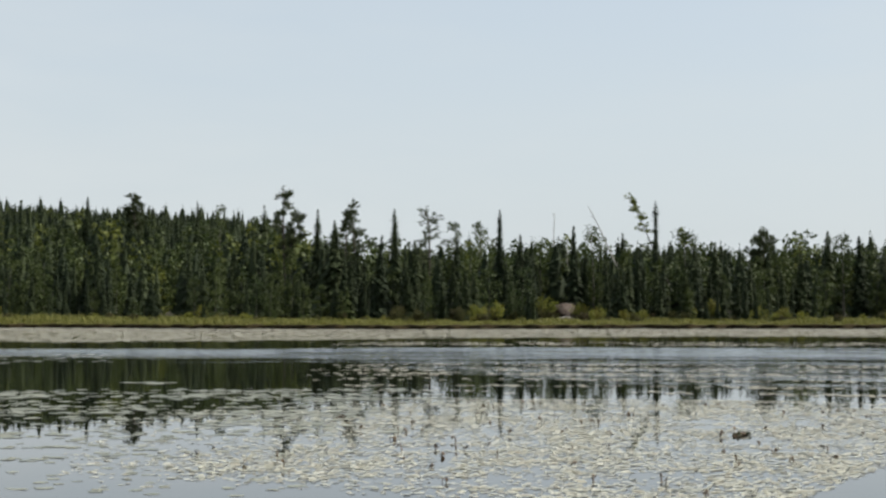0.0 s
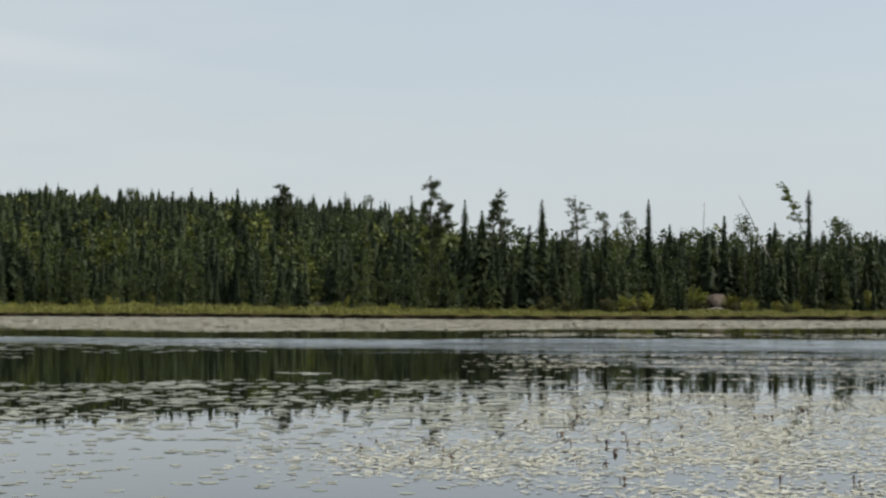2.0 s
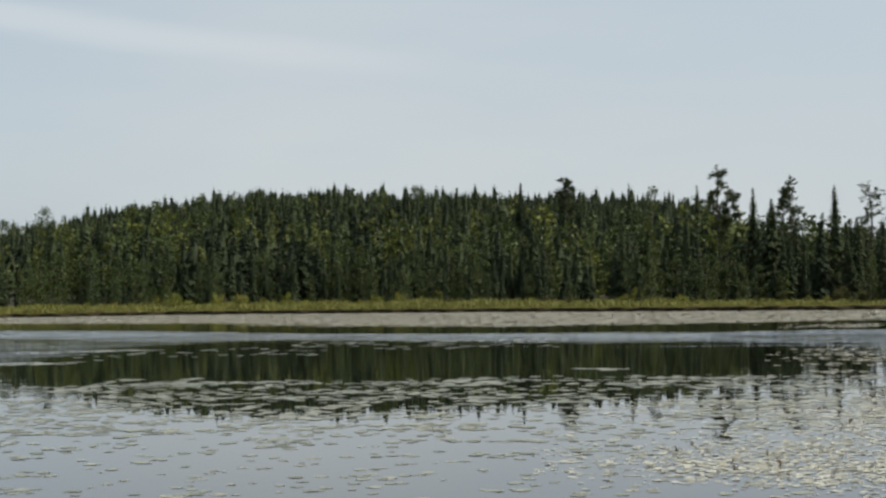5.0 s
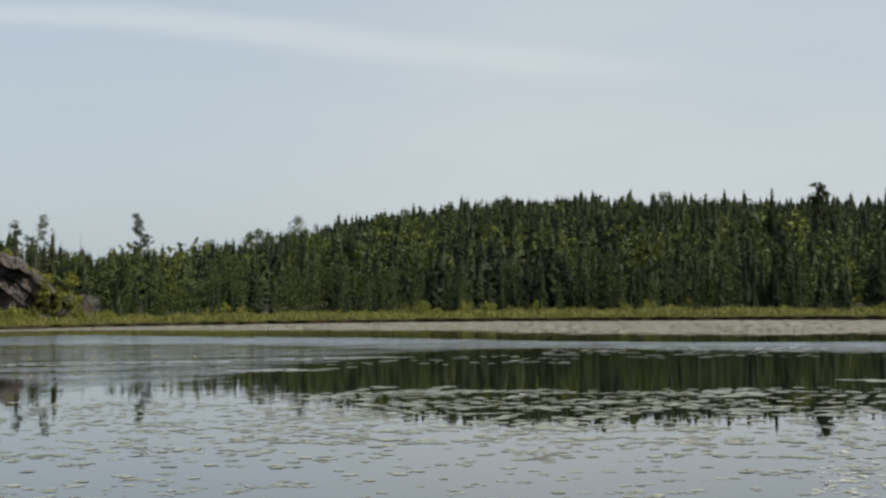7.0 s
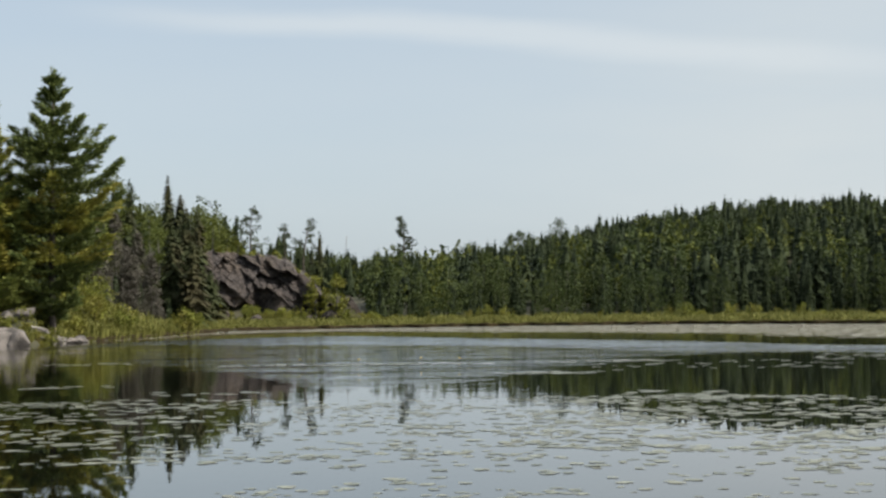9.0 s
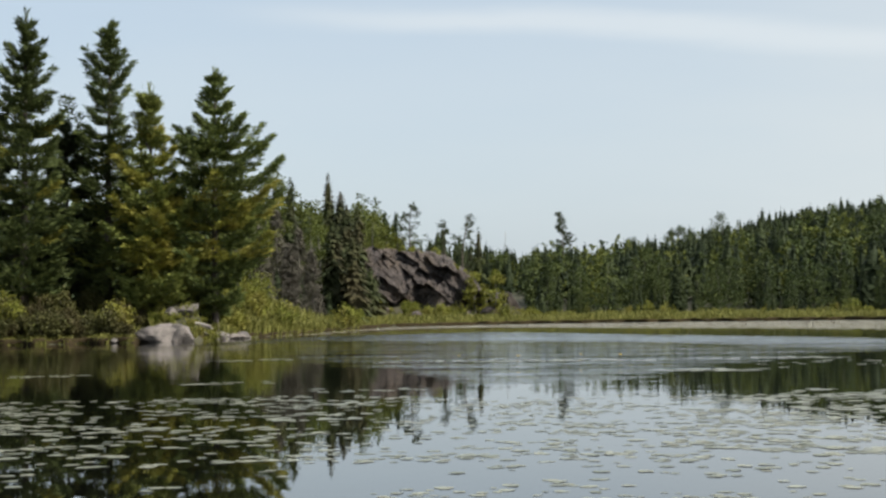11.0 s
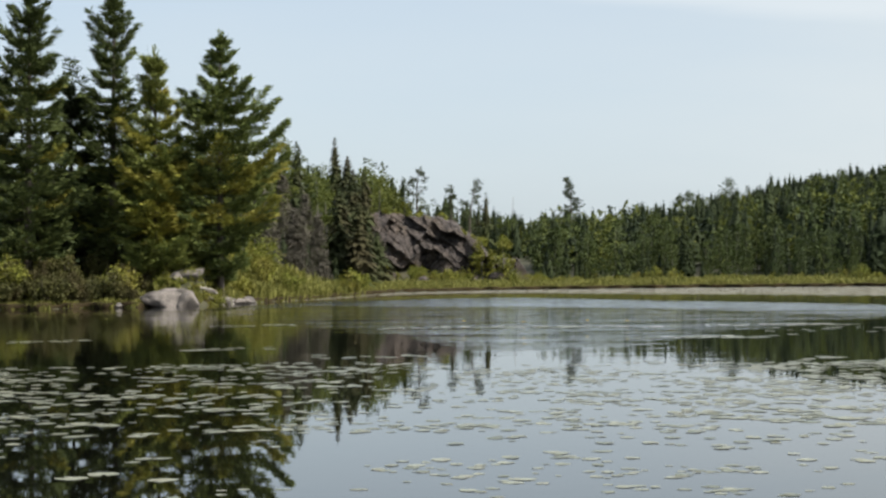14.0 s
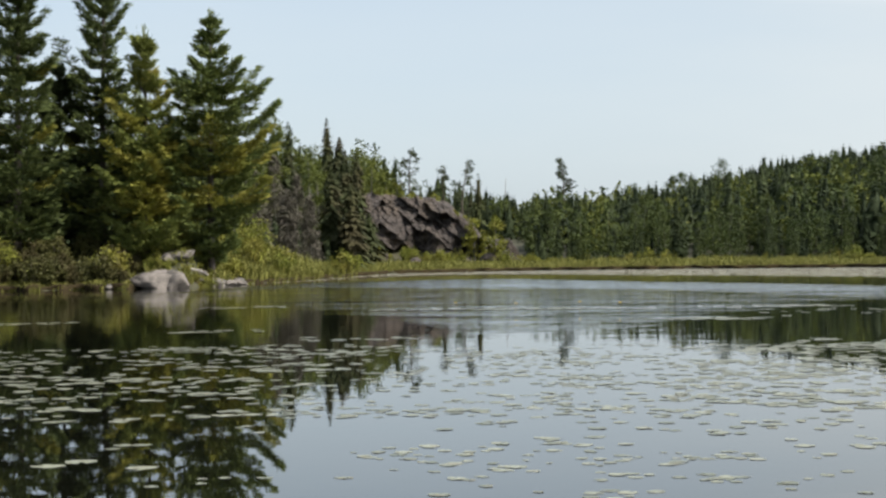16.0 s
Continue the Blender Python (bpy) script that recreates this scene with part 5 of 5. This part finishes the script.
def field(r, b0, b1, d0, d1, cover, area, inside=None, cluster=0.0, scale=2.0, seed=0.0, raft=0):
    """Random places between two bearings and distances; cluster gathers them into drifts."""
    span_b = math.radians(b1 - b0)
    n = int(span_b * (d1 * d1 - d0 * d0) / 2 * cover / area * (1 + 1.2 * cluster))
    b = b0 + (b1 - b0) * r.random(n)
    d = np.sqrt(d0 * d0 + (d1 * d1 - d0 * d0) * r.random(n))
    x, y = d * np.sin(np.radians(b)), d * np.cos(np.radians(b))
    if raft:
        m = n // raft
        x, y = np.repeat(x[:m], raft), np.repeat(y[:m], raft)
        n = len(x)
        q, along, off = np.hypot(x, y), 0.48 * r.normal(size=n), 0.15 * r.normal(size=n)
        x, y = x + (along * y + off * x) / q, y + (off * y - along * x) / q
        b, d = np.degrees(np.arctan2(x, y)), np.hypot(x, y)
    ok = np.ones(n, bool)
    if inside is not None:
        ok &= inside(b + 0.8 * wobble(x, y, 1.5, 3.0) + 0.7 * r.normal(size=n), d + 0.9 * wobble(x, y, 2.2, 6.0) + 0.5 * r.normal(size=n))
    if cluster:
        ok &= (0.6 * wobble(x, y, scale, seed) + 0.6 * wobble(x, y, scale * 0.37, seed + 1) + 0.5 * r.normal(size=n)) > 0.45 * cluster
    return x[ok], y[ok]


def floating_plants():
    r = np.random.default_rng(77)
    leaves = [pad_template(r) for k in range(6)]
    small = [simple_pad(r, 7, 0.004) for k in range(6)]
    crumpled = [pad_template(r, 6, 0.0013) for k in range(6)]
    # near leaves, one by one
    meshes = []
    for v, f in leaves:
        meshes.append(Geo().add(v * (1, 1, 1), f).mesh("lily_pad", M_PAD, True))
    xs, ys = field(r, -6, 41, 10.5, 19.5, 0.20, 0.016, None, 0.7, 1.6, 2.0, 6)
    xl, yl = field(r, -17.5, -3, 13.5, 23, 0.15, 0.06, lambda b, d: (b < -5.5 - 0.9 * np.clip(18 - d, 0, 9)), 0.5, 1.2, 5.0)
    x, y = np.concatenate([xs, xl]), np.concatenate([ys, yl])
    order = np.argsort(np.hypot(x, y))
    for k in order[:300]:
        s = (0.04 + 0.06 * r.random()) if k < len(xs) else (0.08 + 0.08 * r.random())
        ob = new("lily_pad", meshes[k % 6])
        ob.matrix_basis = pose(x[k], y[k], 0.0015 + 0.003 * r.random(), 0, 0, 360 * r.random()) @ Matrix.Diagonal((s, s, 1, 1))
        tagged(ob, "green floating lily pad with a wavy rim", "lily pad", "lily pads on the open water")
    rest = order[300:]
    drift = Geo()

    def put(xy, rad, templates=leaves, tilt=0.0):
        if len(xy[0]):
            for v, f in pads_at(r, templates, xy[0], xy[1], rad[0] + rad[1] * r.random(len(xy[0])), tilt=tilt):
                drift.add(v, f)

    put((x[rest], y[rest]), (0.05, 0.07))
    # the broad drift across the middle of the lake
    put(field(r, 10, 43, 18.5, 31.0, 0.64, 0.034, None, 0.4, 1.6, 1.0, 6), (0.07, 0.09))
    put(field(r, 2, 12, 18.5, 31, 0.40, 0.022, None, 0.5, 1.6, 2.0, 5), (0.055, 0.07))
    put(field(r, -3, 6, 19, 30, 0.20, 0.022, None, 0.5, 1.6, 9.0, 4), (0.055, 0.07))
    # the drift off the point
    put(field(r, -18, -1.2, 18, 32, 0.42, 0.034, lambda b, d: (b < -1.5 - 0.28 * np.clip(32 - d, 0, 20)), 0.5, 1.4, 3.0, 5), (0.065, 0.10))
    # narrow far streaks
    for b0, b1, d0, d1, c in ((-16.8, -12.8, 44.5, 45.8, 0.8), (-9.4, -6.4, 38, 39.2, 0.8), (-8.6, -5.5, 54.5, 56.5, 0.5), (-2.5, 7.5, 50, 52, 0.75), (9.0, 13.5, 51, 52.5, 0.6), (8.5, 11.6, 42, 43.4, 0.7), (-5.0, -1.0, 32.5, 35, 0.75),
                              (30.0, 31.9, 33.2, 34.4, 0.95), (25.2, 27.6, 28.2, 30.5, 0.9), (7.5, 11, 41.5, 43, 0.5), (19, 29, 48, 58, 0.16), (12, 16, 30, 33, 0.4), (10, 20, 44, 52, 0.10)):
        put(field(r, b0, b1, d0, d1, c, 0.07, None, 0.3, 2.0, b0), (0.13, 0.10))
    strewn = [field(r, 36.5, 64, 68, 75.5, 0.8, 0.06, None, 0.15, 3.0, 2.0, 6)]
    for d0, d1, c in ((29.5, 30.3, 0.7), (32, 32.8, 0.7), (35, 36, 0.7), (37.5, 39.5, 0.75), (40.5, 43, 0.75), (44, 46, 0.5)):
        sx, sy = field(r, 37.5, 63, d0, d1, c, 0.045, None, 0.5, 2.6, d0, 6)
        strewn.append((sx, sy))
    ob = new("lily_pads", drift.mesh("lily_pads", M_PAD, True))
    tagged(ob, "scattered green lily pads floating on dark water", "lily pads", kind="stuff")

    # dense drying leaves over the shallows
    mat_geo = Geo()
    rim = lambda d: np.interp(d, (11.2, 12.2, 13.0, 14.5, 15.6, 16.6, 18, 20, 23, 26, 28), (54, 47, 37, 34, 36, 44, 43, 39.5, 38.5, 42, 48))
    edge = lambda b, d: b > rim(d)
    loose = lambda b, d: b + 3.0 * r.normal(size=len(b)) > rim(d) + 1.0
    for xy, rad in ((field(r, 30, 66, 11.4, 27.5, 1.95, 0.0050, loose, 0.04, 1.3, 8.0), (0.018, 0.040)), (field(r, 31, 46, 12.5, 24, 0.22, 0.011, None, 0.5, 1.0, 4.0), (0.03, 0.045))):
        for v, f in pads_at(r, crumpled, xy[0], xy[1], rad[0] + rad[1] * r.random(len(xy[0])), tilt=0.02):
            mat_geo.add(v, f)
    ob = new("floating_leaf_mat", mat_geo.mesh("floating_leaf_mat", M_PAD_PALE, True))
    tagged(ob, "dense mat of pale drying water leaves", "water plants", kind="stuff")

    far = Geo()
    inner = lambda b, d: d > np.interp(b, (-6, -4.2, -2, 1.7, 7.3, 13.5, 16.8, 18.8, 22.9, 26, 30, 33.8, 39, 47, 54, 64), (103, 113, 126, 130, 116, 104, 98, 87, 82, 77, 79, 79, 83, 88, 90, 91)) + 2.5 * wobble(b * 3, d * 0, 2.0, 1.0)
    fx, fy = field(r, -6, 58, 74, 150, 1.0, 0.12, inner, 0.0)
    fb, fd = np.degrees(np.arctan2(fx, fy)), np.hypot(fx, fy)
    keep = (fd < shore(fb) - 0.4) & (wobble(fb * 2, fd * 3.0, 9.0, 2.0) > -0.92)
    for sx, sy in strewn:
        for v, f in pads_at(r, small, sx, sy, 0.07 + 0.07 * r.random(len(sx))):
            far.add(v, f)
    for v, f in pads_at(r, small, fx[keep], fy[keep], 0.15 + 0.12 * r.random(keep.sum()), tilt=0.006):
        far.add(v, f)
    ob = new("shore_leaf_mat", far.mesh("shore_leaf_mat", M_PAD_FAR, True))
    tagged(ob, "pale band of floating leaves along the far shore", "water plants", kind="stuff")

    # brown stalks standing out of the leaf mat
    stalks = Geo()
    sx, sy = field(r, 34, 64, 12.0, 26.5, 0.035, 0.022, edge, 0.5, 1.0, 3.0)
    for px, py in zip(sx, sy):
        h, a = 0.03 + 0.08 * r.random() ** 2, 6.28 * r.random()
        o = np.array([math.cos(a), math.sin(a), 0]) * h * (0.2 + 1.0 * r.random())
        base = np.array([px, py, -0.02])
        stalks.add(*tube([base, base + (0, 0, h) + o * 0.3, base + o + (0, 0, h * (0.3 + 0.7 * r.random()))], (0.010, 0.009, 0.006), 4))
        if r.random() < 0.6:
            tip = base + o + (0, 0, h * 0.8)
            stalks.add(*leaf_clumps(r, tip[None], np.array([0.03]), 3, 0.028))
    ob = new("dead_stalks", stalks.mesh("dead_stalks", M_STALK))
    tagged(ob, "curled brown stalks poking out of the leaf mat", "water plants", kind="stuff")


floating_plants()


def moss_clump():
    r = np.random.default_rng(9)
    x, y = polar(58.0, 19.35)
    root, leafage = Geo(), Geo()
    root.add(*tube([(-0.16, 0, -0.03), (-0.08, 0.02, 0.05), (0.06, 0, 0.06), (0.15, 0.01, -0.02)], (0.03, 0.06, 0.06, 0.03), 8))
    c = np.stack([-0.13 + 0.26 * r.random(26), 0.05 * r.normal(size=26), 0.03 + 0.07 * r.random(26)], 1)
    leafage.add(*leaf_clumps(r, c, np.full(26, 0.05), 12, 0.022))
    ob = new("water_weed_clump")
    part("root", root, M_STALK, ob)
    part("foliage", leafage, M_SPRUCE, ob)
    ob.matrix_basis = pose(x, y, 0) @ Matrix.Diagonal((0.95, 0.8, 0.42, 1))
    tagged(ob, "dark green clump of weed on the pale leaf mat", "water plant")


moss_clump()


def lily_flowers():
    """Yellow pond lilies standing just above the far pads."""
    r = np.random.default_rng(15)
    for k in range(4):
        b, d = 0.3 + 6.5 * r.random(), 51.2 + 3 * r.random()
        x, y = polar(b, d)
        ob = new("pond_lily")
        stem = Geo().add(*tube([(0, 0, -0.1), (0.01, 0, 0.02), (0, 0, 0.09)], (0.008, 0.008, 0.007), 5))
        cup = Geo()
        for i in range(5):
            a = 2 * math.pi * i / 5 + r.random() * 0.3
            o, q = np.array([math.cos(a), math.sin(a), 0]), np.array([-math.sin(a), math.cos(a), 0])
            p = np.array([0, 0, 0.085])
            cup.add([p, p + o * 0.03 + q * 0.025 + (0, 0, 0.025), p + o * 0.025 + (0, 0, 0.055), p + o * 0.03 - q * 0.025 + (0, 0, 0.025)], [(0, 1, 2), (0, 2, 3)])
        part("stem", stem, M_STALK, ob)
        part("flower", cup, M_PETAL, ob, "cupped yellow petals")
        ob.location = (x, y, 0)
        tagged(ob, "small yellow pond lily among floating pads", "flower", "pond lilies")


lily_flowers()
